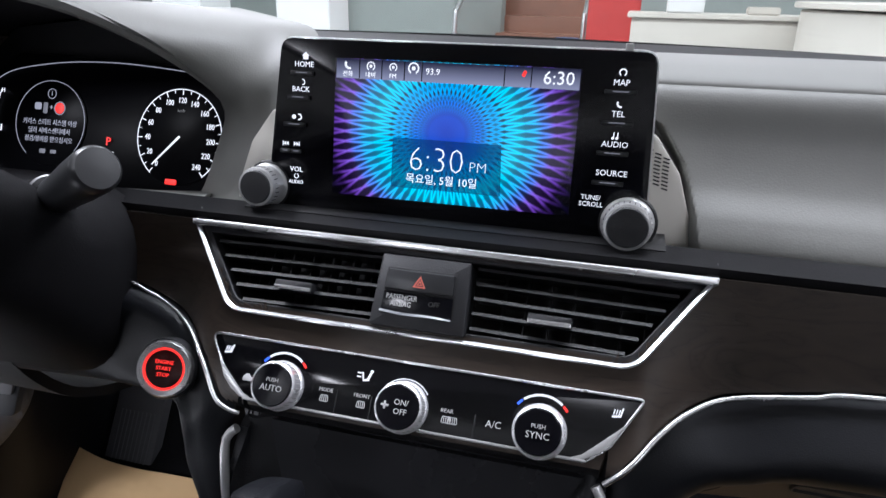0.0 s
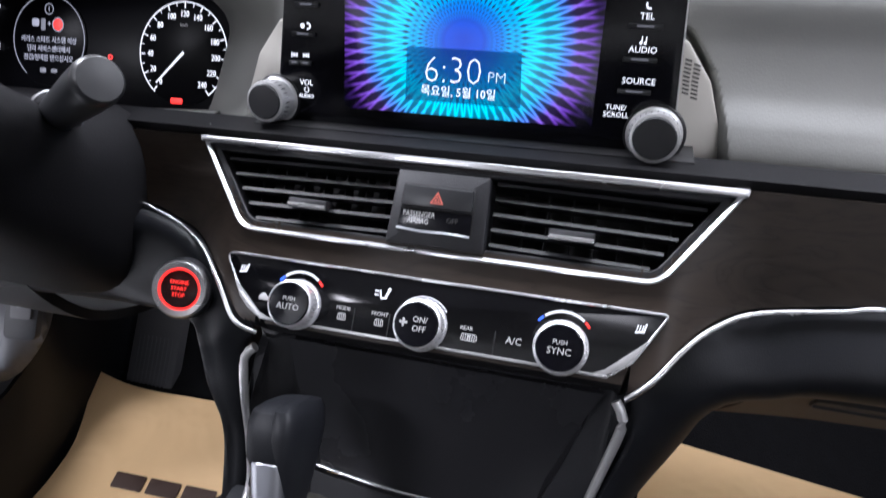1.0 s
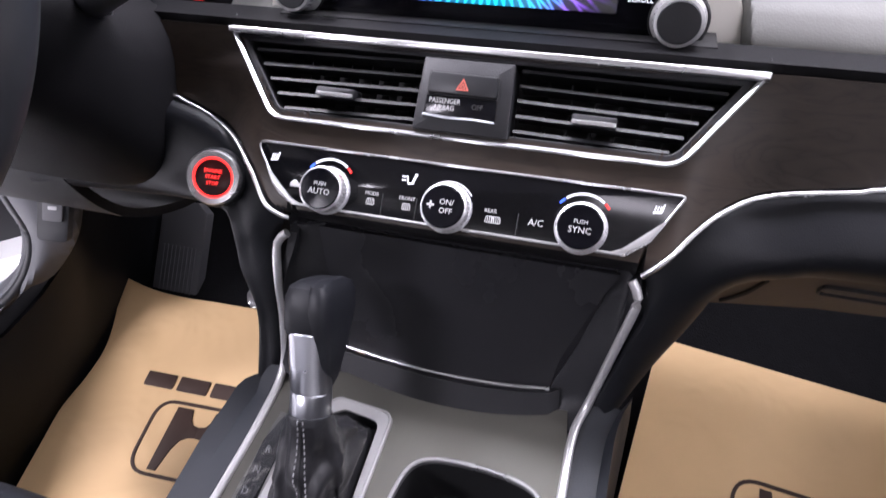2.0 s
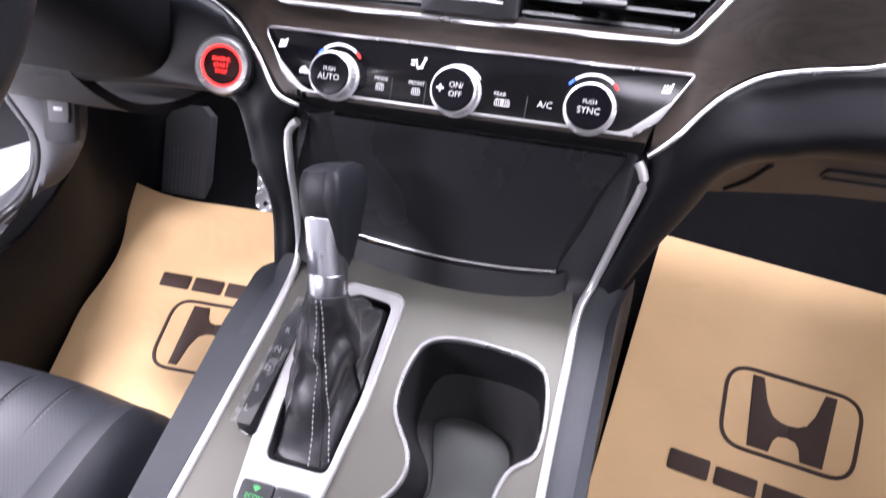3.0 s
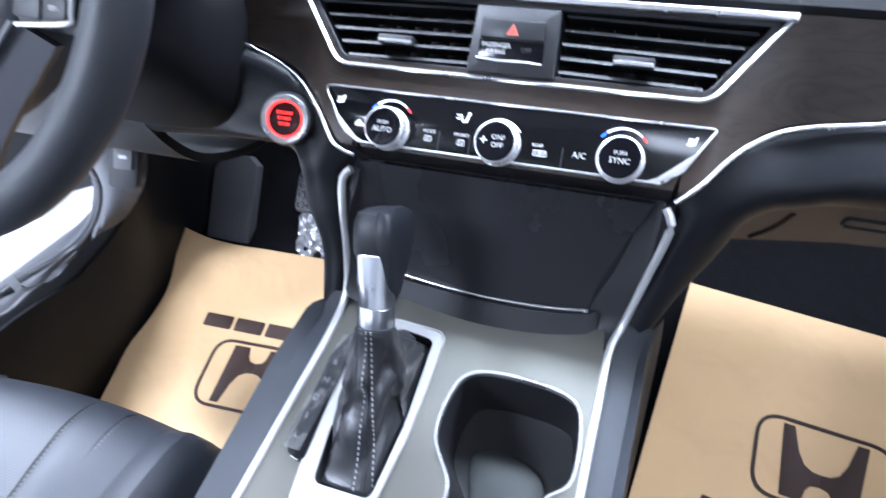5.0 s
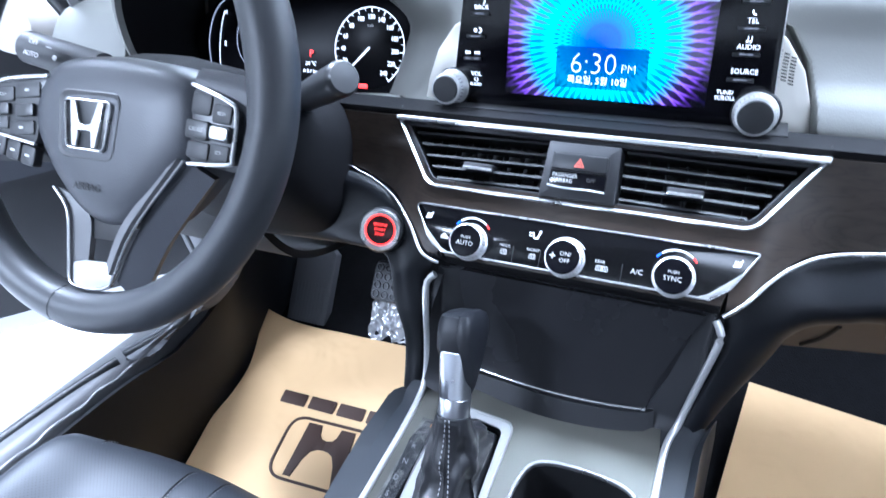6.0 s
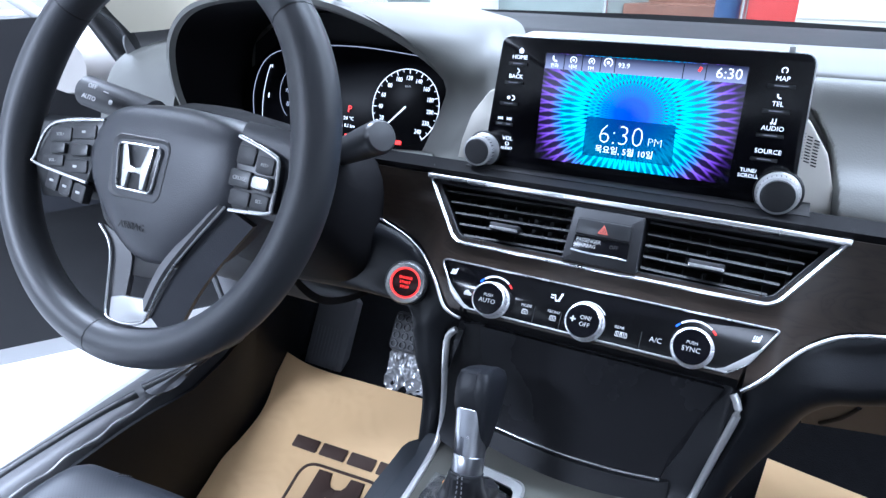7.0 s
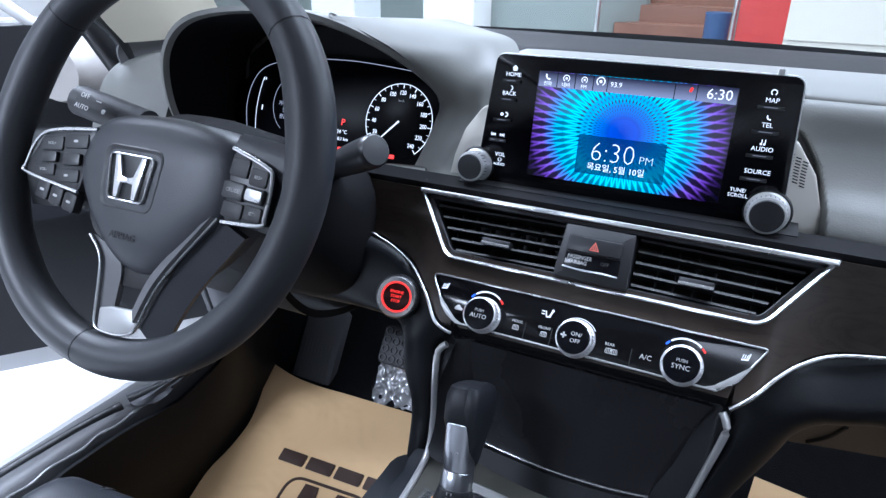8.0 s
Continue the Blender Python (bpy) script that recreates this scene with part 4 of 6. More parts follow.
def wallpaper():
    """A radial pattern of light: blue middle, cyan ring, violet fringe."""
    m = bpy.data.materials.new("radial_wallpaper")
    m.use_nodes = True
    nt = m.node_tree
    L, N = nt.links, nt.nodes
    b = N["Principled BSDF"]
    b.inputs["Base Color"].default_value = (0.004, 0.004, 0.006, 1)
    b.inputs["Roughness"].default_value = 0.1

    def op(kind, a, c=None, clamp=False):
        n = N.new("ShaderNodeMath")
        n.operation, n.use_clamp = kind, clamp
        for i, v in enumerate((a, c)):
            if v is None:
                continue
            if isinstance(v, (int, float)):
                n.inputs[i].default_value = v
            else:
                L.new(v, n.inputs[i])
        return n.outputs[0]
    tc = N.new("ShaderNodeTexCoord")
    sp = N.new("ShaderNodeSeparateXYZ")
    L.new(tc.outputs["Object"], sp.inputs[0])
    x, y = op("MULTIPLY", op("ADD", sp.outputs[0], 0.002), 1 / 0.0885), op("MULTIPLY", op("SUBTRACT", sp.outputs[1], 0.0180), 1 / 0.082)
    r = op("SQRT", op("ADD", op("MULTIPLY", x, x), op("MULTIPLY", y, y)))
    ang = op("ARCTAN2", y, x)
    swirl = op("ADD", op("MULTIPLY", op("LOGARITHM", op("ADD", op("MINIMUM", r, 0.5), 0.02), math.e), 11.0), op("MULTIPLY", op("MAXIMUM", op("SUBTRACT", r, 0.5), 0.0), 6.5))

    def thread(sign, sharp):
        w = op("ABSOLUTE", op("SINE", op("ADD", op("MULTIPLY", ang, 31), op("MULTIPLY", swirl, sign))))
        return op("SUBTRACT", 1.0, op("MULTIPLY", w, sharp), True)
    web = op("MAXIMUM", thread(1, 1.7), thread(-1, 1.7))
    weave = op("MAXIMUM", thread(1, 1.15), thread(-1, 1.15))
    rays = op("ABSOLUTE", op("SINE", op("MULTIPLY", ang, 31)))
    ramp = N.new("ShaderNodeValToRGB")
    L.new(op("MULTIPLY", r, 0.8), ramp.inputs[0])
    ramp.color_ramp.interpolation = "EASE"
    e = ramp.color_ramp.elements
    e[0].position, e[0].color = 0.0, (0.0, 0.035, 0.36, 1)
    e[1].position, e[1].color = 1.0, (0.0, 0.0, 0.004, 1)
    for p, c in ((0.12, (0.0, 0.05, 0.42, 1)), (0.20, (0.0, 0.16, 0.70, 1)), (0.32, (0.0, 0.42, 0.92, 1)), (0.46, (0.01, 0.70, 1.0, 1)), (0.56, (0.03, 0.52, 0.95, 1)), (0.63, (0.08, 0.22, 0.78, 1)), (0.70, (0.19, 0.09, 0.52, 1)), (0.76, (0.11, 0.035, 0.30, 1)), (0.82, (0.02, 0.006, 0.06, 1)), (0.90, (0.002, 0.001, 0.01, 1))):
        q = e.new(p)
        q.color = c
    far = op("MULTIPLY", op("SUBTRACT", r, 0.50), 2.8, True)
    core = op("SUBTRACT", 1.0, op("MULTIPLY", op("SUBTRACT", r, 0.14), 6.0, True))
    inner = op("MAXIMUM", op("ADD", op("MULTIPLY", weave, 0.85), op("MULTIPLY", rays, 0.30)), core)
    outer = op("ADD", op("MULTIPLY", web, 1.15), 0.05)
    k = op("ADD", op("MULTIPLY", inner, op("SUBTRACT", 1.0, far)), op("MULTIPLY", outer, far))
    sc = N.new("ShaderNodeVectorMath")
    sc.operation = "SCALE"
    L.new(ramp.outputs["Color"], sc.inputs[0])
    L.new(k, sc.inputs["Scale"])
    L.new(sc.outputs[0], b.inputs["Emission Color"])
    b.inputs["Emission Strength"].default_value = 1.35
    return m


display_unit()


# ---- middle vents ----
def middle_vents():
    m = frame_of(0, 0.0553, 0.9283, 34)
    surround = thing("vent_surround", m, "satin chrome frame round the two middle air vents", "vent frame")
    out = rounded([(-0.188, 0.003), (0.188, 0.003), (0.143, -0.0615), (-0.143, -0.0615)][::-1], [0.022, 0.022, 0.002, 0.002], 8)
    part("chrome_frame", band(out, 0.0032, -0.004, 0.0035, 0.0010, 0.001), CHROME, surround)
    part("top_ledge", plate(rounded([(-0.1865, -0.0018), (0.1865, -0.0018), (0.1875, 0.003), (-0.1875, 0.003)], 0.001, 2), 0.0, 0.0052, 0.0012), CHROME, surround)
    inner = shrink(out, 0.0032)
    part("well", rings([[(*p, w) for p in shrink(inner, k)] for k, w in ((0.0, 0.0005), (0.002, -0.004), (0.004, -0.012), (0.006, -0.05))], caps=(False, True)), DEEP, surround)
    part("inner_lip", band(inner, 0.0050, -0.012, -0.0015, 0.0006, 0.0), PLASTIC, surround)
    for side in (-1, 1):
        v = thing("air_vent", m, "black slatted air vent with a chrome thumb tab", "air vent", "middle vents")
        for i in range(5):
            vv = -0.0095 - i * 0.0102
            far = 0.176 + 0.045 * vv / 0.0625 - 0.004
            near = 0.034
            prof = [(0.0015, 0.0), (0.0005, 0.0022), (-0.009, 0.0030), (-0.022, 0.0022), (-0.022, 0.001), (-0.009, 0.0010), (-0.0005, 0.0)]
            loops = []
            for q in (0, 0.5, 1):
                u = near + (far - near) * q
                sag = -0.0022 * q
                loops.append([(side * u, vv + sag + h, -0.004 + w) for w, h in prof])
            part("slat", rings(loops), SATIN, v)
        for i in range(7):
            u = 0.05 + i * 0.0165
            part("fin", box(side * u - 0.0006, side * u + 0.0006, -0.052, -0.006, -0.045, -0.030), DEEP, v, smooth=False)
        u = 0.0955 if side < 0 else 0.0865
        t = part("tab", plate(rounded([(-0.0145, -0.0032), (0.0145, -0.0032), (0.0145, 0.0032), (-0.0145, 0.0032)], 0.0012, 3), -0.012, 0.0035, 0.0012), PLASTIC, v, m=pose(side * u, -0.0375, 0, 0, 0, 0))
        part("chrome_edge", plate(rounded([(-0.0142, -0.0036), (0.0142, -0.0036), (0.0142, -0.0006), (-0.0142, -0.0006)], 0.0008, 3), 0.002, 0.0047, 0.0006), CHROME, t, "chrome tab edge")
    h = thing("hazard_switch", m, "black hazard light switch above a film-covered warning panel", "switch panel")
    part("housing", plate(rounded([(-0.0345, -0.0565), (0.0325, -0.0565), (0.0305, -0.0065), (-0.0330, -0.0065)], 0.0015, 3), -0.02, 0.0042, 0.0012), PLASTIC, h)
    part("well", plate(rounded([(-0.0280, -0.0480), (0.0235, -0.0480), (0.0225, -0.0155), (-0.0272, -0.0155)], 0.0008, 2), 0.0040, 0.0048, 0.0003), DEEP, h)
    part("button", plate(rounded([(-0.0265, -0.0315), (0.0218, -0.0315), (0.0212, -0.0170), (-0.0260, -0.0170)], 0.0015, 4), 0.0048, 0.0080, 0.0012), SATIN, h)
    tri = [Vector(p) for p in ((-0.0068, -0.0285), (0.0024, -0.0285), (-0.0022, -0.0203))]
    part("triangle", band(tri, 0.0009, 0.0081, 0.0084, 0.0001), material("red_print", (0.65, 0.14, 0.10), 0.5), h, "red warning triangle", smooth=False)
    tri = [Vector(p) for p in ((-0.0042, -0.0270), (-0.0002, -0.0270), (-0.0022, -0.0233))]
    part("triangle", band(tri, 0.0006, 0.0081, 0.0084, 0.0001), bpy.data.materials["red_print"], h, smooth=False)
    part("warning_panel", plate(rounded([(-0.0270, -0.0470), (0.0225, -0.0470), (0.0220, -0.0325), (-0.0266, -0.0325)], 0.0008, 2), 0.0045, 0.0062, 0.0006), GLASS_BLACK, h)
    writing("panel_word", "PASSENGER", 0.0050, LABEL, h, -0.0135, -0.0362, 0.0064, squeeze=0.85)
    writing("panel_word", "AIRBAG", 0.0050, LABEL, h, -0.0135, -0.0408, 0.0064, squeeze=0.85)
    writing("panel_word", "OFF", 0.0050, material("faint_print", (0.035, 0.035, 0.035), 0.5), h, 0.0095, -0.0385, 0.0064, squeeze=0.9)
    part("film_edge", skin([[(-0.0275, -0.0455, 0.0066), (-0.01, -0.0465, 0.0068), (0.008, -0.0462, 0.0066), (0.0225, -0.0470, 0.0068)], [(-0.0275, -0.0470, 0.0075), (-0.01, -0.0482, 0.0070), (0.008, -0.0478, 0.0078), (0.0228, -0.0482, 0.0072)]], 24, 3, 0.0003), material("peeling_film", (0.28, 0.29, 0.31), 0.2), h, "loose edge of clear protective film")


middle_vents()


# ---- climate panel ----
def climate_panel():
    m = frame_of(0, 0.0553, 0.9283, 34)
    c = thing("climate_panel", m, "gloss black climate control strip with three silver knobs", "climate control")
    out = rounded([(-0.1525, -0.0775), (0.1520, -0.0775), (0.1335, -0.1095), (0.119, -0.1215), (-0.116, -0.1215), (-0.1305, -0.1095)][::-1], [0.01, 0.02, 0.006, 0.003, 0.003, 0.006][::1], 6)
    part("silver_rim", band(out, 0.0016, 0.0, 0.0026, 0.0005), CHROME, c)
    part("face", plate(shrink(out, 0.0014), -0.002, 0.0018, 0.0004), GLOSS, c)
    for s in (-1, 1):
        w = [Vector((s * u, v)) for u, v in ((0.1335, -0.1015), (0.1400, -0.0955), (0.1335, -0.1075), (0.1265, -0.1145), (0.1180, -0.1195), (0.1085, -0.1200), (0.1165, -0.1165), (0.1235, -0.1105))]
        part("silver_wedge", plate(w[::s], 0.0018, 0.0028, 0.0003), SILVER, c, "silver corner key")
        # heated seat sign
        for k in range(3):
            bar("seat_sign", WHITE_GLOW, c, s * 0.1345 + k * 0.0016 - 0.0015, -0.0880, 0.0020, 0.0007, 0.0034, 0.0002, turn=-12)
        bar("seat_sign", WHITE_GLOW, c, s * 0.1345, -0.0906, 0.0020, 0.0055, 0.0013, 0.0002, turn=8)
        bar("seat_sign", WHITE_GLOW, c, s * 0.1345 + 0.0030, -0.0880, 0.0020, 0.0010, 0.0060, 0.0002, turn=-14)
    knobs = ((-0.0893, "PUSH", "AUTO", 1), (-0.0005, "ON/", "OFF", 0), (0.0893, "PUSH", "SYNC", 1))
    for u, a, b, lit in knobs:
        r = 0.0160
        k = part("knob", turned([(r * 1.06, 0.001), (r * 1.08, 0.0035), (r * 1.03, 0.0050), (r, 0.0055), (r, 0.0125), (r * 0.985, 0.0150), (r * 0.91, 0.0160), (r * 0.885, 0.0148)], 60), KNOB, c, "ribbed silver knob", m=pose(u, -0.1075, 0))
        part("cap", turned([(r * 0.89, 0.0146), (r * 0.885, 0.0158), (r * 0.85, 0.0163), (r * 0.2, 0.0165)], 48), GLASS_BLACK, k, "black knob cap")
        for i in range(30):
            part("rib", box(r - 0.0004, r + 0.0002, -0.0003, 0.0003, 0.0062, 0.0125), SILVER, k, m=pose(0, 0, 0, 0, 0, 12.0 * i), smooth=False)
        writing("knob_word", a, 0.0038 if lit else 0.0052, LABEL, k, 0.0 if lit else 0.0022, 0.0032 if lit else 0.0030, 0.0167)
        writing("knob_word", b, 0.0058 if lit else 0.0052, LABEL, k, 0.0 if lit else 0.0022, -0.0022 if lit else -0.0028, 0.0167)
        if lit:
            part("scale", arc_band(0, 0.0026, 0.0190, 0.0205, 52, 128, 0.0018, 0.0026), WHITE_GLOW, k, "white temperature arc")
            part("scale", arc_band(0, 0.0026, 0.0190, 0.0205, 131, 143, 0.0018, 0.0026, 6), BLUE_GLOW, k, "blue cold mark")
            part("scale", arc_band(0, 0.0026, 0.0190, 0.0205, 37, 49, 0.0018, 0.0026, 6), RED_GLOW, k, "red warm mark")
        else:
            part("scale", arc_band(0, 0, 0.0180, 0.0187, 35, 145, 0.0018, 0.0024), WHITE_GLOW, k, "white light ring")
            for i in range(4):
                bar("fan_sign", LABEL, k, -0.0085 + 0.0014 * math.cos(i * 1.571), 0.0003 + 0.0014 * math.sin(i * 1.571), 0.0167, 0.0024, 0.0014, 0.0001, turn=90 * i)
    # lower key row
    part("key_edge", plate(rounded([(-0.1160, -0.1210), (0.1190, -0.1210), (0.1190, -0.1194), (-0.1160, -0.1194)], 0.0005, 2), 0.0015, 0.0030, 0.0004), SILVER, c)
    for u in (-0.0478, -0.0230, 0.0478):
        bar("key_gap", DEEP, c, u, -0.1115, 0.0019, 0.0008, 0.0150, 0.0003)
    def sign(u, word, v=-0.1050):
        writing("key_word", word, 0.0036, LABEL, c, u, v, 0.0020)
    sign(-0.0560, "MODE"), sign(-0.0300, "FRONT"), sign(0.0290, "REAR")
    writing("key_word", "A/C", 0.0062, LABEL, c, 0.0600, -0.1085, 0.0020)
    for u in (-0.0565, -0.0300, 0.0290, 0.0335):
        part("key_sign", band(rounded([(u - 0.0033, -0.1128), (u + 0.0033, -0.1128), (u + 0.0026, -0.1083), (u - 0.0026, -0.1083)], 0.001, 3), 0.0005, 0.0018, 0.0021, 0.0001), LABEL, c)
        for k in (-1, 0, 1):
            bar("key_sign", LABEL, c, u + k * 0.0014, -0.1110, 0.0020, 0.0005, 0.0040, 0.0001)
    part("car_sign", plate(rounded([(-0.1190, -0.1082), (-0.1110, -0.1082), (-0.1110, -0.1060), (-0.1130, -0.1050), (-0.1145, -0.1032), (-0.1165, -0.1032), (-0.1190, -0.1055)], 0.0004, 2), 0.0018, 0.0021, 0.0001), LABEL, c)
    # airflow sign
    part("airflow_sign", plate(circle(-0.0260, -0.0882, 0.0012, 12), 0.0018, 0.0021, 0.0001), WHITE_GLOW, c)
    for u, v, sx, sy, t in ((-0.0272, -0.0915, 0.0017, 0.0046, -20), (-0.0292, -0.0942, 0.0046, 0.0014, 10), (-0.0318, -0.0915, 0.0010, 0.0048, 12), (-0.0345, -0.0900, 0.0030, 0.0010, 0), (-0.0345, -0.0925, 0.0030, 0.0010, 0)):
        bar("airflow_sign", WHITE_GLOW, c, u, v, 0.0020, sx, sy, 0.0002, turn=t)


climate_panel()


# ---- start button ----
def start_button():
    s = thing("start_button", frame_of(-0.1845, -0.002, 0.8345, 26) @ pose(0, 0, 0, 0, 12, 0), "round engine start button with a red lit ring", "start button")
    part("ring", turned([(0.0205, -0.012), (0.0208, 0.004), (0.0195, 0.0058), (0.0157, 0.0054), (0.0151, 0.002)], 48), CHROME, s, "satin chrome bezel")
    part("collar", turned([(0.0222, -0.014), (0.0224, 0.0005), (0.0216, 0.0018), (0.0205, 0.0015)], 48), SATIN, s)
    part("lit_ring", turned([(0.0152, 0.001), (0.0151, 0.0048), (0.0140, 0.0051), (0.0137, 0.003)], 48), RED_GLOW, s)
    part("cap", turned([(0.0139, 0.002), (0.0137, 0.0046), (0.012, 0.0052), (0.003, 0.0054)], 48), material("dark_red_cap", (0.03, 0.004, 0.004), 0.25), s)
    for v, word in ((0.0050, "ENGINE"), (0.0004, "START"), (-0.0042, "STOP")):
        writing("cap_word", word, 0.0039, RED_GLOW, s, 0, v, 0.0056)


start_button()


# ---- middle console ----
def holed(outer, holes, w0, w1):
    """A flat plate with holes through it."""
    bm = bmesh.new()
    for loop in [outer] + holes:
        vs = [bm.verts.new((p[0], p[1], w1)) for p in loop]
        for i in range(len(vs)):
            bm.edges.new((vs[i - 1], vs[i]))
    bmesh.ops.triangle_fill(bm, use_beauty=True, use_dissolve=False, edges=bm.edges[:])
    for f in bm.faces:
        if f.normal.z < 0:
            f.normal_flip()
    bmesh.ops.solidify(bm, geom=bm.faces[:], thickness=w1 - w0)
    return bm


def dashes(pts, r):
    """Short stitches: a small bar from every second point to the next."""
    bm = bmesh.new()
    for a, b in zip(pts[::2], pts[1::2]):
        d = (b - a).normalized()
        side = d.cross(Vector((0, 0, 1))).normalized() * r
        up = side.cross(d).normalized() * r
        vs = [bm.verts.new(p + o) for p in (a, b) for o in (-side - up, side - up, side + up, up - side)]
        for f in ((0, 1, 2, 3), (4, 5, 6, 7), (0, 1, 5, 4), (1, 2, 6, 5), (2, 3, 7, 6), (3, 0, 4, 7)):
            bm.faces.new([vs[v] for v in f])
    return bm


def closed_spline(pts, n):
    k = len(pts)
    out = []
    per = n // k
    for i in range(k):
        a, b, c, d = (Vector(pts[(i + j) % k]) for j in (-1, 0, 1, 2))
        for j in range(per):
            t = j / per
            out.append(0.5 * ((2 * b) + (c - a) * t + (2 * a - 5 * b + 4 * c - d) * t * t + (3 * b - a - 3 * c + d) * t ** 3))
    return out


CUP = [(0.0, -0.0235), (0.035, -0.0185), (0.078, -0.0235), (0.0925, -0.040), (0.0950, -0.0869), (0.0768, -0.1080), (0.0702, -0.1395), (0.078, -0.168), (0.086, -0.20), (0.078, -0.25), (0.03, -0.27),
       (-0.025, -0.25), (-0.034, -0.205), (-0.0158, -0.1625), (0.0040, -0.135), (0.0045, -0.1116), (-0.0144, -0.0813), (-0.0130, -0.045)]
GATE = [(-0.0311, 0.0062), (-0.0784, 0.0098), (-0.1040, -0.012), (-0.1145, -0.106), (-0.1105, -0.177), (-0.0500, -0.1765), (-0.0365, -0.0868)]
GATE_IN = [(-0.0400, -0.0030), (-0.0700, 0.001), (-0.0930, -0.012), (-0.1005, -0.10), (-0.0985, -0.1415), (-0.0490, -0.1420), (-0.0415, -0.0800)]
INDICATOR = [(-0.1149, -0.0150), (-0.1239, -0.0378), (-0.1256, -0.0741), (-0.1286, -0.1045), (-0.1303, -0.1202), (-0.1249, -0.1273), (-0.1159, -0.1298), (-0.1118, -0.1265), (-0.1112, -0.1004), (-0.1100, -0.0731), (-0.1085, -0.0397), (-0.1045, -0.0150)]
STRIP_R = [(0.1270, 0.003, 0.8015), (0.1323, -0.001, 0.7930), (0.1320, -0.002, 0.7805), (0.1230, -0.003, 0.7383), (0.1125, -0.007, 0.6910), (0.1050, -0.028, 0.677), (0.1040, -0.075, 0.659), (0.1033, -0.15, 0.6285), (0.103, -0.30, 0.569), (0.103, -0.42, 0.522)]
STRIP_L = [(-0.1240, -0.008, 0.8010), (-0.1322, -0.0110, 0.7910), (-0.1310, -0.0190, 0.7635), (-0.1305, -0.0225, 0.7230), (-0.1325, -0.0310, 0.6815), (-0.1360, -0.066, 0.6605), (-0.1440, -0.124, 0.6370), (-0.1535, -0.191, 0.6103), (-0.168, -0.291, 0.570), (-0.186, -0.42, 0.519)]


def console():
    m = frame_of(0, -0.0521, 0.668, 68.2)
    c = thing("middle_console", m, "warm grey console with silver edge strips and cup holder", "console")
    cup = closed_spline(CUP, 108)
    gate = rounded(GATE, 0.010, 5)
    outer = [Vector(p) for p in ((-0.131, 0.030), (0.098, 0.040), (0.1035, 0.0), (0.1035, -0.30), (-0.1725, -0.30), (-0.159, -0.20), (-0.1460, -0.10), (-0.1345, 0.0))]
    part("top_panel", holed(outer, [shrink(cup, -0.0010), shrink(gate, 0.004)], -0.012, 0.0), CONSOLE, c, "warm grey metal-look top panel", smooth=False)
    part("cup_rim", band(shrink(cup, -0.0022), 0.0032, -0.004, 0.0026, 0.0008), CHROME, c, "satin chrome cup holder rim")
    part("cup_well", rings([[(*p, w) for p in shrink(cup, k)] for k, w in ((0.0006, 0.0012), (0.0020, -0.02), (0.0040, -0.0795), (0.0060, -0.080))], caps=(False, True)), DEEP, c, "black cup holder well")
    part("cup_insert", plate(closed_spline([(0.005, -0.072), (0.035, -0.062), (0.070, -0.078), (0.072, -0.12), (0.066, -0.16), (0.065, -0.235), (0.02, -0.245), (0.008, -0.17), (0.014, -0.12)], 54), -0.079, -0.0745, 0.002), CUP_MAT, c, "grey rubber cup mat")
    part("cup_finger", rings([[(x + dx, y, w) for x, y in rounded([(-0.006, -0.182), (0.004, -0.182), (0.008, -0.152), (-0.003, -0.150)], 0.003)] for dx, w in ((0.0, -0.07), (0.002, -0.035), (0.003, -0.028))]), PLASTIC, c)
    # tray lid under the climate panel
    t = thing("tray_lid", frame_of(0, -0.005, 0.70, 8.53), "dark grey storage tray lid with a silver lower line", "storage lid")
    part("lid", skin([[(s * (0.119 - 0.037 * min(max(q, 0) * 1.15, 1) ** 0.9) + (0 if s > 0 else -0.006 * q), 0.10 - 0.104 * q, 0.002 + 0.010 * (1 - abs(s)) * q) for q in (0, 0.25, 0.5, 0.75, 1.0)] for s in (-1, -0.6, 0, 0.6, 1)], 20, 24, 0.006), TRAY, t)
    part("silver_line", tube([(-0.0895, -0.0035, 0.0035), (-0.04, -0.0050, 0.0095), (0.0, -0.0055, 0.0115), (0.045, -0.0055, 0.0090), (0.0820, -0.0040, 0.0040)], 0.0016, m=40), CHROME, t)
    part("lower_lip", skin([[(-0.108, 0.004, -0.004), (-0.091, -0.006, 0.002), (-0.04, -0.0075, 0.009), (0.0, -0.008, 0.0115), (0.045, -0.008, 0.009), (0.081, -0.006, 0.003), (0.087, -0.004, -0.001)], [(-0.110, -0.036, 0.006), (-0.091, -0.038, 0.010), (-0.04, -0.0385, 0.017), (0.0, -0.0390, 0.019), (0.045, -0.0385, 0.017), (0.082, -0.038, 0.011), (0.089, -0.037, 0.006)]], 24, 6, 0.006), PLASTIC, t)
    # walls beside the lid
    part("right_wall", skin([[(0.117, 0.012, 0.80), (0.098, 0.002, 0.736), (0.083, -0.006, 0.697), (0.081, -0.016, 0.668)], [(0.127, 0.012, 0.802), (0.117, -0.001, 0.738), (0.098, -0.008, 0.69), (0.096, -0.028, 0.676)], STRIP_R[:1] + [STRIP_R[3], STRIP_R[4], STRIP_R[5]]], 24, 10, 0.006), PLASTIC, c, inworld=True)
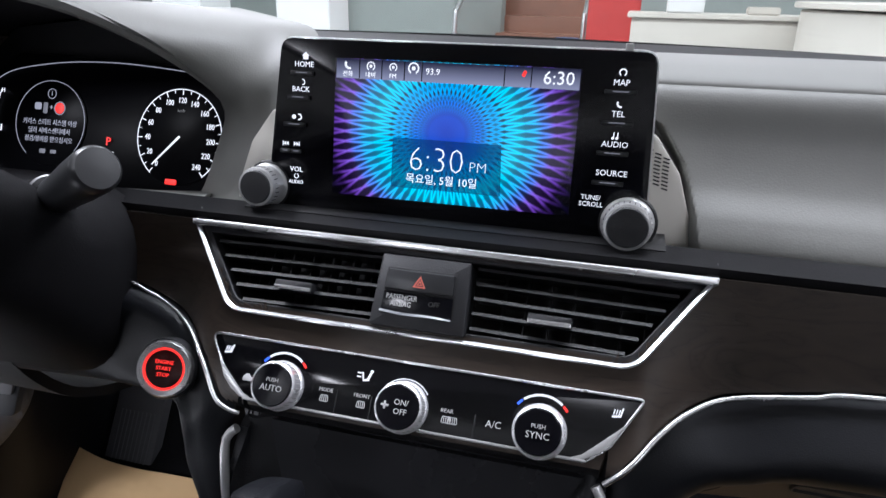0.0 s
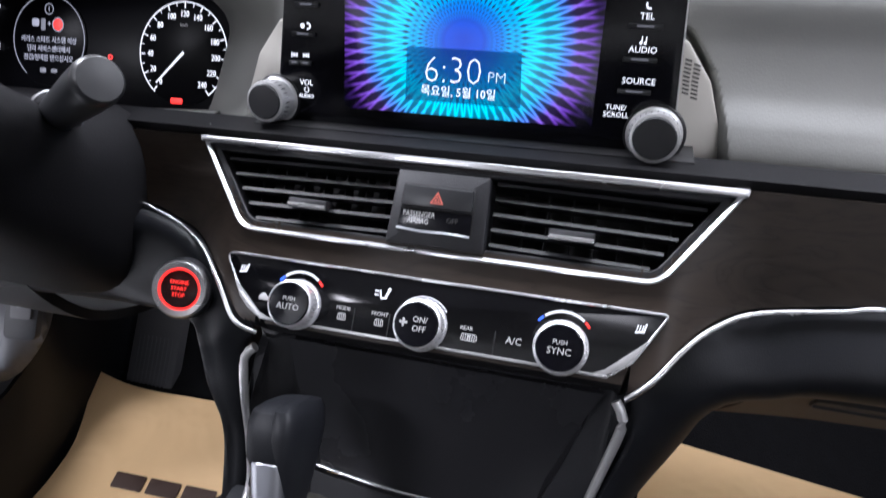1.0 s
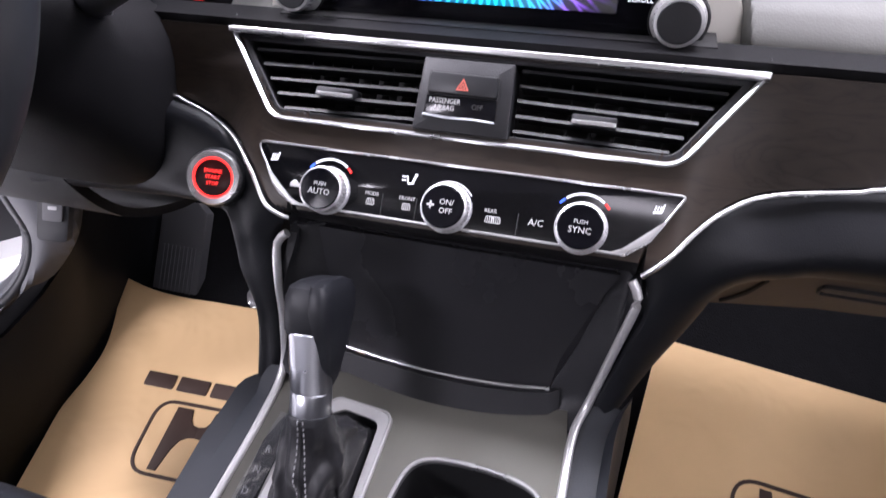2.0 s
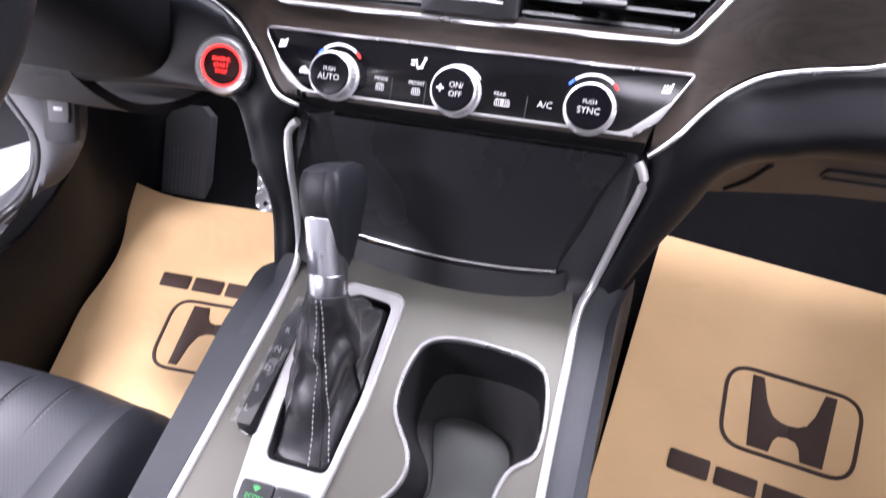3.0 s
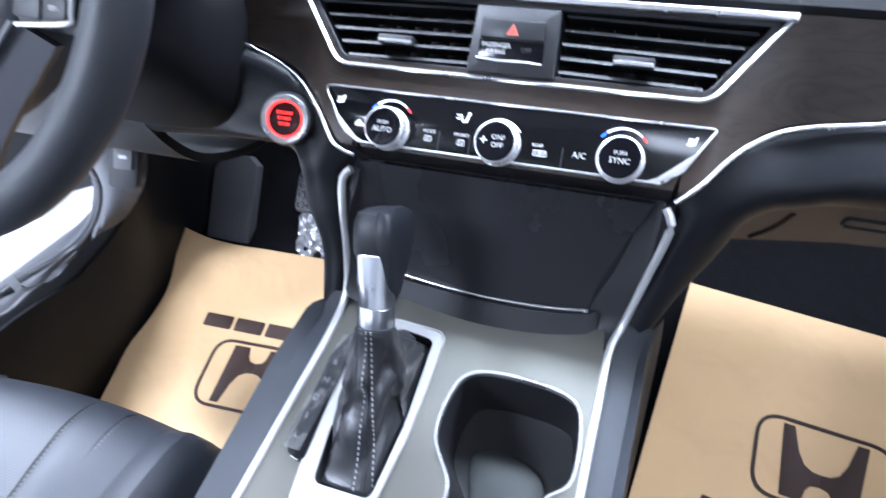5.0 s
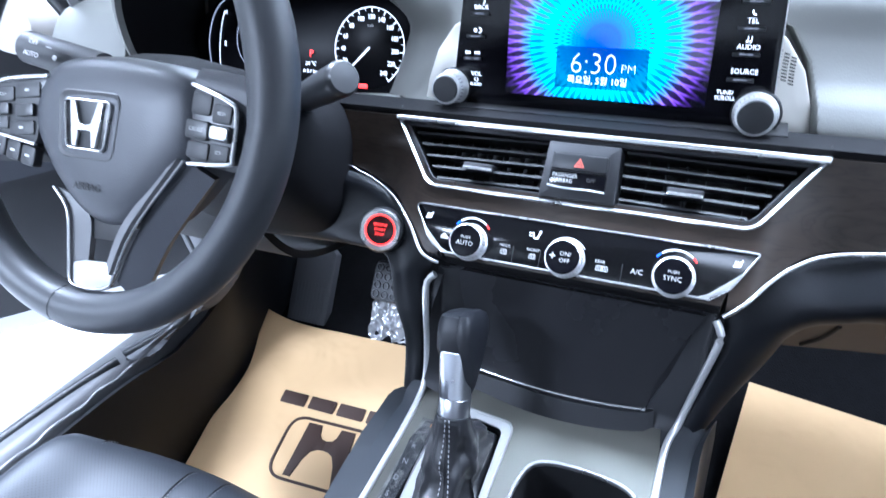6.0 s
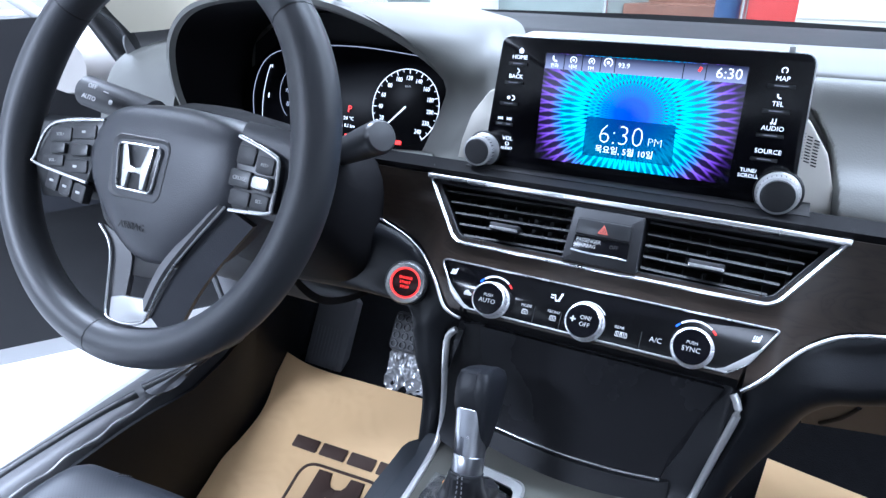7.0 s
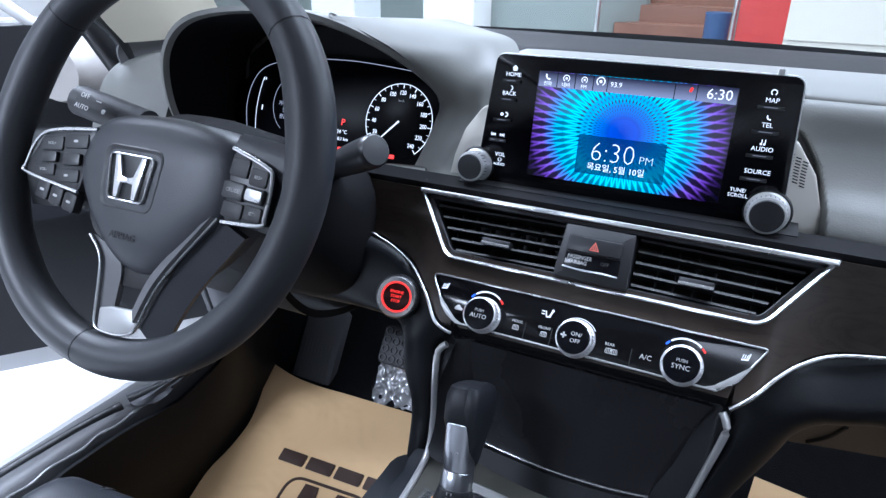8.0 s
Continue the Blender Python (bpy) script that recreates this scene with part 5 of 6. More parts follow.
    part("left_wall", skin([[(-0.108, 0.016, 0.80), (-0.097, 0.010, 0.745), (-0.086, 0.002, 0.70), (-0.085, -0.012, 0.668)], [(-0.119, 0.008, 0.80), (-0.107, -0.002, 0.745), (-0.095, -0.010, 0.70), (-0.092, -0.022, 0.668)], [(-0.128, 0.008, 0.80), (-0.120, -0.012, 0.745), (-0.115, -0.018, 0.70), (-0.112, -0.034, 0.674)], [STRIP_L[0], STRIP_L[2], STRIP_L[3], STRIP_L[4]]], 24, 10, 0.006), PLASTIC, c, inworld=True)
    part("edge_strip", tube([(x, y - 0.004, z + 0.001) for x, y, z in STRIP_R], 0.0034, 14, 90), EDGING, c, "satin silver edge strip", inworld=True)
    part("edge_strip", tube([(x, y - 0.004, z + 0.001) for x, y, z in STRIP_L], 0.0034, 14, 90), EDGING, c, "satin silver edge strip", inworld=True)
    run = STRIP_R[4:]
    part("right_side", skin([[(x + 0.003, y, z - 0.001) for x, y, z in run], [(x + 0.016, y, z - 0.002) for x, y, z in run], [(x + 0.0275, y, z - 0.006) for x, y, z in run], [(x + 0.032, y, z - 0.03) for x, y, z in run], [(x + 0.036, y, 0.20) for x, y, z in run]], 40, 26, 0.004), SIDE, c, "dark padded console side", inworld=True)
    seam = [(x + 0.0282, y, z - 0.0045) for x, y, z in run]
    part("side_seam", tube(seam, 0.0006, 6, 60), DEEP, c, inworld=True)
    part("side_stitching", dashes(spline([(x - 0.0022, y, z + 0.0016) for x, y, z in seam], 150), 0.00045), THREAD, c, "pale grey stitching", smooth=False, inworld=True)
    run = STRIP_L[4:]
    grow = (0.35, 0.8, 1.0, 1.0, 1.0, 1.0)
    part("left_side", skin([[(x + dx * k, y, (z + dz) if dz > -0.2 else 0.20) for (x, y, z), k in zip(run, grow)] for dx, dz in ((-0.003, -0.001), (-0.016, -0.003), (-0.029, -0.010), (-0.034, -0.04), (-0.036, -0.3))], 40, 26, 0.004), SIDE, c, "dark padded console side", inworld=True)
    # selector gate, indicator and keys
    g = thing("gear_selector", m, "automatic gear lever with leather gaiter in a silver gate", "gear selector")
    gin = rounded(GATE_IN, 0.008, 5)
    part("gate_plate", holed(gate, [gin], -0.004, 0.0045), SILVER, g, "bright satin silver gate plate", smooth=False)
    part("gate_edge", band(shrink(gate, -0.0006), 0.0025, 0.0, 0.0052, 0.0009), SILVER, g)
    part("gate_well", rings([[(*p, w) for p in shrink(gin, k)] for k, w in ((-0.0005, 0.004), (0.001, -0.004), (0.003, -0.012))], caps=(False, True)), DEEP, g)
    ind = rounded(INDICATOR, 0.004, 4)
    i = part("indicator", plate(ind, 0.0, 0.0072, 0.0012), GLOSS, g, "gloss black gear indicator under loose film")
    for q, word in enumerate(("R", "N", "D", "S", "L")):
        writing("gear_letter", word, 0.0075, THREAD, i, -0.1165 - q * 0.0022, -0.044 - q * 0.0165, 0.0074)
    part("gear_light", plate(circle(-0.1060, -0.0205, 0.0022, 14), 0.0072, 0.0076, 0.0001), AMBER_GLOW, i, "amber park light")
    part("film", skin([[(-0.1190 - 0.0150 * q + noise.noise((q * 9, k, 0)) * 0.0008 + k * 0.0165, -0.014 - 0.108 * q, 0.0080 + 0.00025 * noise.noise((q * 11, k * 2.1, 5))) for q in [j / 30 for j in range(31)]] for k in (0, 0.25, 0.5, 0.75, 1)], 90, 16, 0.0002), film_material(), i, "loose clear protective film")
    for u0, u1, word, mat in ((-0.1068, -0.0812, "ECON", GREEN_GLOW), (-0.0805, -0.0530, "SPORT", LABEL)):
        b = part("mode_key", plate(rounded([(u0, -0.1765), (u1, -0.1765), (u1, -0.1580), (u0, -0.1580)], [0.002, 0.002, 0.003, 0.003], 3), 0.0, 0.0082, 0.0012), PLASTIC, g, "black drive mode key")
        writing("key_word", word, 0.0062 if mat is LABEL else 0.0050, mat, b, (u0 + u1) / 2, -0.1690 if mat is GREEN_GLOW else -0.1672, 0.0084)
        if mat is GREEN_GLOW:
            for a in (-45, 0, 45):
                bar("leaf_sign", GREEN_GLOW, b, (u0 + u1) / 2 - 0.0016 * math.sin(radians(a)), -0.1632 + 0.0006 * math.cos(radians(a)), 0.0084, 0.0016, 0.0042, 0.0002, turn=a, r=0.5)
    part("rear_pocket", plate(rounded([(-0.121, -0.30), (-0.058, -0.30), (-0.0525, -0.1768), (-0.1075, -0.1768)], 0.002, 3), -0.002, 0.0056, 0.0008), GLOSS, g, "gloss black pocket cover")
    # lever
    axis = Vector((-0.062, 0.467, 0.882)).normalized()
    right = Vector((1, 0, 0)) - axis * axis.x
    right.normalize()
    fwd = axis.cross(right)
    L = Matrix.Identity(4)
    for col, vec in enumerate((right, fwd, axis, Vector((-0.0665, -0.1135, 0.7150)))):
        for r in range(3):
            L[r][col] = vec[r]
    inv = m.inverted() @ L

    def oval(cx, cy, a, b, w, p=3.0, n=36):
        out = []
        for k in range(n):
            t = 2 * math.pi * k / n
            ct, st = math.cos(t), math.sin(t)
            out.append((cx + a * math.copysign(abs(ct) ** (2 / p), ct), cy + b * math.copysign(abs(st) ** (2 / p), st), w))
        return out
    part("shaft", rings([oval(0, 0, 0.0138, 0.0138, 0.012, 2), oval(0, 0, 0.0142, 0.0142, 0.014, 2), oval(0, 0, 0.0136, 0.0140, 0.028, 2.2), oval(0, 0, 0.0132, 0.0136, 0.0285, 2.2), oval(0, 0, 0.0136, 0.0140, 0.029, 2.2), oval(-0.002, 0, 0.0130, 0.0138, 0.048, 2.6), oval(-0.003, 0, 0.0130, 0.0140, 0.068, 3), oval(-0.003, 0, 0.011, 0.012, 0.070, 3)]), STEEL, g, "satin silver lever shaft", m=inv)
    part("shaft_ring", rings([oval(0, 0, 0.0150, 0.0150, 0.007, 2), oval(0, 0, 0.0154, 0.0154, 0.009, 2), oval(0, 0, 0.0150, 0.0150, 0.0125, 2), oval(0, 0, 0.015, 0.015, 0.013, 2)]), SATIN, g, m=inv)
    head = [oval(-0.0022, 0.011, 0.0135, 0.019, 0.0595), oval(-0.0030, 0.012, 0.0157, 0.0235, 0.0625), oval(-0.0038, 0.0125, 0.0169, 0.0262, 0.070, 3.6), oval(-0.0038, 0.0135, 0.0172, 0.0282, 0.082, 3.8), oval(-0.0038, 0.014, 0.0169, 0.0285, 0.092, 3.8), oval(-0.0038, 0.0145, 0.0154, 0.0265, 0.0985, 3.6), oval(-0.0038, 0.0145, 0.0115, 0.021, 0.1016, 3.2), oval(-0.0038, 0.0145, 0.0041, 0.009, 0.1024)]
    h = part("head", rings(head), BOLSTER, g, "black leather lever head", m=inv)
    skirt = [oval(0.0046, 0.008, 0.0056, 0.010, 0.030), oval(0.0054, 0.008, 0.0068, 0.0145, 0.036), oval(0.0058, 0.010, 0.0078, 0.0195, 0.052, 3.4), oval(0.0060, 0.012, 0.0085, 0.0252, 0.070, 3.6), oval(0.0058, 0.0135, 0.0088, 0.0288, 0.083, 3.8), oval(0.0052, 0.014, 0.0082, 0.0288, 0.0940, 3.8), oval(0.0042, 0.0145, 0.0069, 0.0262, 0.1000, 3.4), oval(0.0038, 0.0145, 0.0040, 0.015, 0.1032)]
    part("side_grip", rings(skirt), BOLSTER, h, "leather side panel of the head")
    # gaiter
    base = [m @ Vector((*p, -0.006)) for p in closed_spline(shrink(gin, 0.0035)[::4], 80)]
    n = len(base)
    tops = [L @ Vector(p) for p in oval(0, 0, 0.0155, 0.0155, 0.011, 2, n)]
    best = min(range(n), key=lambda s: sum((base[(k * 1 + s) % n] - tops[k]).length for k in range(0, n, 5)))
    rev = min(range(n), key=lambda s: sum((base[(s - k) % n] - tops[k]).length for k in range(0, n, 5)))
    fwd_cost = sum((base[(k + best) % n] - tops[k]).length for k in range(n))
    rev_cost = sum((base[(rev - k) % n] - tops[k]).length for k in range(n))
    base = [base[(k + best) % n] for k in range(n)] if fwd_cost < rev_cost else [base[(rev - k) % n] for k in range(n)]
    loops = []
    for j in range(25):
        q = j / 24
        ease = 1 - (1 - q) ** 1.7
        row = []
        for k in range(n):
            p = base[k].lerp(tops[k], ease)
            p.z = base[k].z * (1 - q ** 1.15) + tops[k].z * q ** 1.15
            swell = math.sin(math.pi * q)
            out = (p - base[0].lerp(tops[0], q) * 0 - (sum(base, Vector()) / n).lerp(sum(tops, Vector()) / n, q))
            out.z = 0
            fold = 0.0034 * swell * math.sin(q * 15 + 2.6 * math.sin(k * 6.283 / n * 2) + 1.3) * (1.3 - q) + 0.0075 * swell * noise.noise((k * 0.13, q * 4.2, 3)) + 0.0035 * swell * noise.noise((k * 0.3, q * 9, 8)) + 0.006 * swell
            p += out.normalized() * fold if out.length > 1e-6 else Vector()
            row.append(m.inverted() @ p)
        loops.append(row)
    gaiter = part("gaiter", rings(loops, caps=(False, False)), material("soft_black_leather", (0.018, 0.018, 0.020), 0.33, grain=0.1, grain_scale=900), g, "crumpled black leather gaiter")
    rear = min(range(n), key=lambda k: (m @ Vector(loops[12][k])).y)
    for off in (-2, 2):
        line = [Vector(loops[j][(rear + off) % n]) * 0.5 + Vector(loops[j][(rear + off // 2) % n]) * 0.5 + Vector((0, 0, 0.0006)) for j in range(1, 25)]
        part("stitching", dashes(spline(line, 58), 0.0004), THREAD, gaiter, "pale grey stitching", smooth=False)
    seam = [Vector(loops[j][rear]) + Vector((0, 0, 0.0003)) for j in range(1, 25)]
    part("gaiter_seam", tube(seam, 0.0009, 6, 60), DEEP, gaiter)


def film_material():
    m = bpy.data.materials.new("clear_film")
    m.use_nodes = True
    nt = m.node_tree
    nt.nodes.clear()
    out, mix, tr, gl = (nt.nodes.new(k) for k in ("ShaderNodeOutputMaterial", "ShaderNodeMixShader", "ShaderNodeBsdfTransparent", "ShaderNodeBsdfGlossy"))
    gl.inputs["Roughness"].default_value = 0.10
    mix.inputs[0].default_value = 0.22
    nt.links.new(tr.outputs[0], mix.inputs[1])
    nt.links.new(gl.outputs[0], mix.inputs[2])
    # A trace of pale diffuse colour stands in for bright reflections on the film.
    pale_sheen, whole = nt.nodes.new("ShaderNodeBsdfDiffuse"), nt.nodes.new("ShaderNodeMixShader")
    pale_sheen.inputs["Color"].default_value = (0.8, 0.83, 0.88, 1)
    whole.inputs[0].default_value = 0.02
    nt.links.new(mix.outputs[0], whole.inputs[1])
    nt.links.new(pale_sheen.outputs[0], whole.inputs[2])
    nt.links.new(whole.outputs[0], out.inputs["Surface"])
    return m


console()


# ---- instruments ----
def instruments():
    c = thing("instrument_cluster", frame_of(-0.362, 0.183, 0.957, 20) @ Matrix.Scale(1.12, 4), "black instrument cluster with white speedometer and message dial", "instrument cluster")
    face = rounded([(-0.160, -0.058), (0.150, -0.058), (0.165, -0.01), (0.130, 0.062), (-0.110, 0.070), (-0.165, 0.02)], 0.02, 6)
    part("face", plate(face, -0.01, 0.0, 0.001), DIAL, c)
    rim = [(-0.135, -0.045, 0.001), (-0.145, 0.005, 0.001), (-0.128, 0.045, 0.001), (-0.075, 0.060, 0.001), (0.0, 0.064, 0.001), (0.088, 0.058, 0.001)]
    part("rim_line", tube(rim, 0.0004, 6, 60), SOFT_GLOW, c, "thin white outline")
    part("rim_line", tube([(0.045, -0.0545, 0.001), (0.08, -0.0535, 0.001), (0.112, -0.0510, 0.001)], 0.0004, 6, 16), SOFT_GLOW, c)
    g = part("speedometer", plate(circle(0, 0, 0.0415, 48), 0.0, 0.0012, 0.0003), DIAL, c, "white-ringed speedometer", m=pose(0.066, 0.004, 0))
    part("ring", arc_band(0, 0, 0.0404, 0.0412, -52, 232, 0.0012, 0.0016, 64), WHITE_GLOW, g)
    for i in range(25):
        a = 230 - i * 281 / 24
        ln = 0.0042 if i % 2 == 0 else 0.0026
        bar("tick", WHITE_GLOW, g, (0.0402 - ln / 2) * math.cos(radians(a)), (0.0402 - ln / 2) * math.sin(radians(a)), 0.0014, ln, 0.0008 if i % 2 == 0 else 0.0005, 0.0002, turn=a)
        if i % 2 == 0:
            writing("number", str(i * 10), 0.0068, WHITE_GLOW, g, 0.0308 * math.cos(radians(a)), 0.0312 * math.sin(radians(a)), 0.0014, squeeze=0.82)
    writing("unit", "km/h", 0.0036, LABEL, g, 0, 0.0225, 0.0014)
    part("needle", plate([Vector(p) for p in ((-0.001, -0.0009), (0.0345, -0.0004), (0.0345, 0.0004), (-0.001, 0.0009))], 0.0014, 0.0024, 0.0002), WHITE_GLOW, g, "white needle", m=pose(0, 0, 0, 0, 0, 226))
    bar("warning_light", RED_GLOW, c, 0.062, -0.0345, 0.0016, 0.011, 0.0045, 0.0003)
    bar("warning_light", AMBER_GLOW, c, 0.116, 0.012, 0.0016, 0.0035, 0.0042, 0.0003)
    bar("warning_light", RED_GLOW, c, -0.004, -0.0345, 0.0016, 0.005, 0.004, 0.0003)
    writing("gear_sign", "P", 0.0105, RED_GLOW, c, -0.004, -0.0050, 0.0016)
    writing("outside_degrees", "24 \u00b0C", 0.0058, WHITE_GLOW, c, -0.004, -0.0155, 0.0016)
    writing("trip_distance", "A 0.1 km", 0.0052, WHITE_GLOW, c, -0.004, -0.0235, 0.0016)
    d = part("message_dial", plate(circle(0, 0, 0.0435, 48), 0.0, 0.0012, 0.0003), DIAL, c, "round message dial", m=pose(-0.068, 0.008, 0) @ Matrix.Scale(0.90, 4))
    part("ring", arc_band(0, 0, 0.0410, 0.0416, -40, 232, 0.0012, 0.0016, 64), SOFT_GLOW, d)
    part("sign", arc_band(0, 0.0285, 0.0045, 0.0052, 0, 359, 0.0012, 0.0015, 24), SOFT_GLOW, d)
    writing("sign", "i", 0.0070, SOFT_GLOW, d, 0, 0.0287, 0.0014)
    bar("key_sign", SOFT_GLOW, d, -0.0155, 0.0155, 0.0014, 0.008, 0.007, 0.0002)
    bar("key_sign", DIM_GLOW, d, -0.0065, 0.0140, 0.0014, 0.005, 0.011, 0.0002)
    writing("sign", "+", 0.0080, SOFT_GLOW, d, 0.0005, 0.0145, 0.0014)
    part("button_sign", plate(circle(0.0105, 0.0145, 0.0052, 20), 0.0012, 0.0015, 0.0001), RED_GLOW, d)
    part("button_sign", arc_band(0.0105, 0.0145, 0.0058, 0.0066, 0, 359, 0.0012, 0.0015, 24), SOFT_GLOW, d)
    for k, line in enumerate(("\ud0a4\ub9ac\uc2a4 \uc2a4\ud0c0\ud2b8 \uc2dc\uc2a4\ud15c \uc774\uc0c1", "\ub51c\ub7ec \uc11c\ube44\uc2a4\uc13c\ud130\uc5d0\uc11c", "\uc810\uac80/\uc815\ube44\ub97c \ubc1b\uc73c\uc2ed\uc2dc\uc624")):
        writing("message_line", line, 0.0066, SOFT_GLOW, d, 0, -0.0005 - k * 0.0085, 0.0014, squeeze=0.9)
    bar("key_sign", DIM_GLOW, d, -0.006, -0.0290, 0.0014, 0.007, 0.0045, 0.0002)
    bar("key_sign", DIM_GLOW, d, 0.007, -0.0290, 0.0014, 0.007, 0.0035, 0.0002)
    t = part("temperature_gauge", arc_band(0.06, 0, 0.0640 + 0.13 - 0.06, 0.0645 + 0.13 - 0.06, 164, 197, 0.001, 0.0015, 16), WHITE_GLOW, c, m=pose(-0.055, -0.002, 0))
    writing("gauge_letter", "H", 0.0055, WHITE_GLOW, c, -0.122, 0.034, 0.0014)
    writing("gauge_letter", "C", 0.0055, WHITE_GLOW, c, -0.122, -0.036, 0.0014)
    bar("thermo_sign", WHITE_GLOW, c, -0.121, 0.0, 0.0014, 0.0014, 0.006, 0.0002)


instruments()


# ---- steering wheel ----
def lift(ob):
    """Hand a thing's children to its parent, in place."""
    for child in list(ob.children):
        child.matrix_basis = ob.matrix_basis @ child.matrix_basis
        child.parent = ob.parent


def steering_wheel():
    m = frame_of(-0.352, -0.1363, 0.990, 25.65)
    s = thing("steering_wheel", m, "black leather three-spoke steering wheel with chrome trims", "steering wheel")
    R = 0.1705

    def rim_bm(a0, a1, n, fat=1.0, close=False):
        loops = []
        for i in range(n + 1):
            a = radians(a0 + (a1 - a0) * i / n)
            side = math.exp(-((math.degrees(a) % 360 - 18) / 16.0) ** 2) + math.exp(-((math.degrees(a) % 360 - 162) / 16.0) ** 2)
            rr, rw = 0.0172 * fat * (1 + 0.16 * side), 0.0185 * fat
            c = Vector((math.cos(a), math.sin(a), 0))
            loops.append([c * (R - 0.002 * side + rr * math.cos(q)) + Vector((0, 0, rw * math.sin(q))) for q in [2 * math.pi * k / 16 for k in range(16)]])
        return rings(loops, caps=(True, True))
    for a0, a1 in ((42, 138), (138.5, 264), (264.5, 276 + 125.5)):
        part("rim_leather", rim_bm(a0, a1 if a1 < 360 else 401.5, 44), RIM_LEATHER, s)
    for a in (41.75, 138.25, 264.25):
        part("rim_seam", rim_bm(a - 0.35, a + 0.35, 2, 0.975), DEEP, s)
    hubs = new("spokes")
    hubs.parent = s
    hubs.matrix_basis = pose(0.013, -0.003, 0)
    # hub
    hub = closed_spline([(-0.066, 0.030), (0.0, 0.040), (0.074, 0.031), (0.094, 0.004), (0.088, -0.038), (0.050, -0.082), (0.012, -0.097), (-0.026, -0.088), (-0.066, -0.052), (-0.086, -0.012)], 80)
    mid = Vector((0.002, -0.028))
    dome = [[(*p, w) for p in shrink(hub, k)] for k, w in ((-0.002, -0.045), (0.0, -0.012), (0.0025, -0.003), (0.007, 0.003))]
    dome += [[(*(mid + (Vector(p) - mid) * f), w) for p in shrink(hub, 0.007)] for f, w in ((0.90, 0.0065), (0.75, 0.0095), (0.55, 0.0112), (0.35, 0.0115), (0.1, 0.0116))]
    part("airbag_cover", rings(dome), LEATHER, hubs, "grained black airbag cover")
    rec = rounded([(-0.040, -0.045), (0.021, -0.045), (0.026, 0.009), (-0.044, 0.009)], 0.012, 6)
    part("emblem_recess", band(rec, 0.011, 0.0095, 0.0118, 0.001, 0.002), PLASTIC, hubs)
    e = part("emblem", band(rounded([(-0.0285, -0.0375), (0.0125, -0.0375), (0.0175, 0.0020), (-0.0345, 0.0020)], 0.006, 6), 0.0016, 0.0100, 0.0145, 0.0007), CHROME, hubs, "chrome badge frame")
    part("badge_ground", plate(rounded([(-0.0275, -0.0365), (0.0115, -0.0365), (0.0165, 0.0012), (-0.0335, 0.0012)], 0.006, 5), 0.0095, 0.0120, 0.0006), SATIN, e)
    for sgn in (-1, 1):
        x = -0.0085
        part("badge_bar", plate([Vector((x + sgn * a, b)) for a, b in ((0.0085, -0.0350), (0.0125, -0.0350), (0.0175, 0.0), (0.0125, 0.0), (0.0065, -0.0165), (0.0, -0.0180), (0.0, -0.0220), (0.0070, -0.0225))][::sgn], 0.0118, 0.0150, 0.0008), CHROME, e)
    writing("airbag_word", "AIRBAG", 0.0085, DEEP, hubs, -0.005, -0.066, 0.0114)
    bar("airbag_mark", DEEP, hubs, -0.005, -0.056, 0.0108, 0.020, 0.004, 0.0002)
    # switch blocks
    for sgn, pts in ((-1, [(-0.066, 0.018), (-0.132, 0.0075), (-0.1500, -0.024), (-0.1470, -0.031), (-0.076, -0.039)]), (1, [(0.086, 0.022), (0.121, 0.0115), (0.1285, 0.003), (0.1285, -0.026), (0.1250, -0.033), (0.088, -0.036)])):
        out = rounded(pts, 0.006, 4)
        if sgn < 0:
            out = out[::-1]
        b = part("switch_block", plate(out, -0.030, 0.004, 0.0015), SATIN, hubs, "black switch block")
        part("chrome_trim", tube([(u, v, 0.0046) for u, v in pts], 0.0016, 8, 60), CHROME, b)
        cells = [(-0.119, -0.001, 0.026, 0.012), (-0.089, 0.0045, 0.028, 0.012), (-0.118, -0.0135, 0.018, 0.009), (-0.089, -0.0120, 0.020, 0.010), (-0.124, -0.0255, 0.026, 0.010), (-0.093, -0.0270, 0.028, 0.011)] if sgn < 0 else [(0.0965, 0.0080, 0.017, 0.014), (0.1160, 0.0025, 0.016, 0.013), (0.0955, -0.0105, 0.020, 0.013), (0.1165, -0.0115, 0.017, 0.011), (0.0965, -0.0255, 0.019, 0.012), (0.1165, -0.0255, 0.016, 0.011)]
        for j, (u, v, w, h) in enumerate(cells):
            key = bar("key", PLASTIC if j not in (2, 3) else SATIN, b, u, v, 0.0040, w * 1.06, h * 1.06, 0.0016 if j not in (2, 3) else 0.0034, turn=6 * -sgn * (1 if sgn < 0 else 0.6), r=0.18)
            if sgn > 0 and j == 2:
                writing("key_word", "CRUISE", 0.0042, LABEL, key, 0, 0, 0.0036)
            elif sgn > 0 and j == 3:
                bar("chrome_thumb", CHROME, key, 0, 0, 0.0036, 0.016, 0.009, 0.001)
            elif j == 0 and sgn < 0:
                writing("key_word", "VOL+", 0.0042, LABEL, key, 0, 0, 0.0018)
            elif j == 4 and sgn < 0:
                writing("key_word", "VOL-", 0.0042, LABEL, key, 0, 0, 0.0018)
            elif j == 1 and sgn > 0:
                writing("key_word", "RES+", 0.0036, LABEL, key, 0, 0, 0.0018)
            elif j == 5 and sgn > 0:
                writing("key_word", "SET-", 0.0036, LABEL, key, 0, 0, 0.0018)
            elif j in (1, 5) and sgn < 0:
                bar("key_sign", LABEL, key, 0, 0, 0.0018, 0.005, 0.0022, 0.0002)
        for key in [k for k in b.children if k.name.startswith("key")]:
            lift(key)
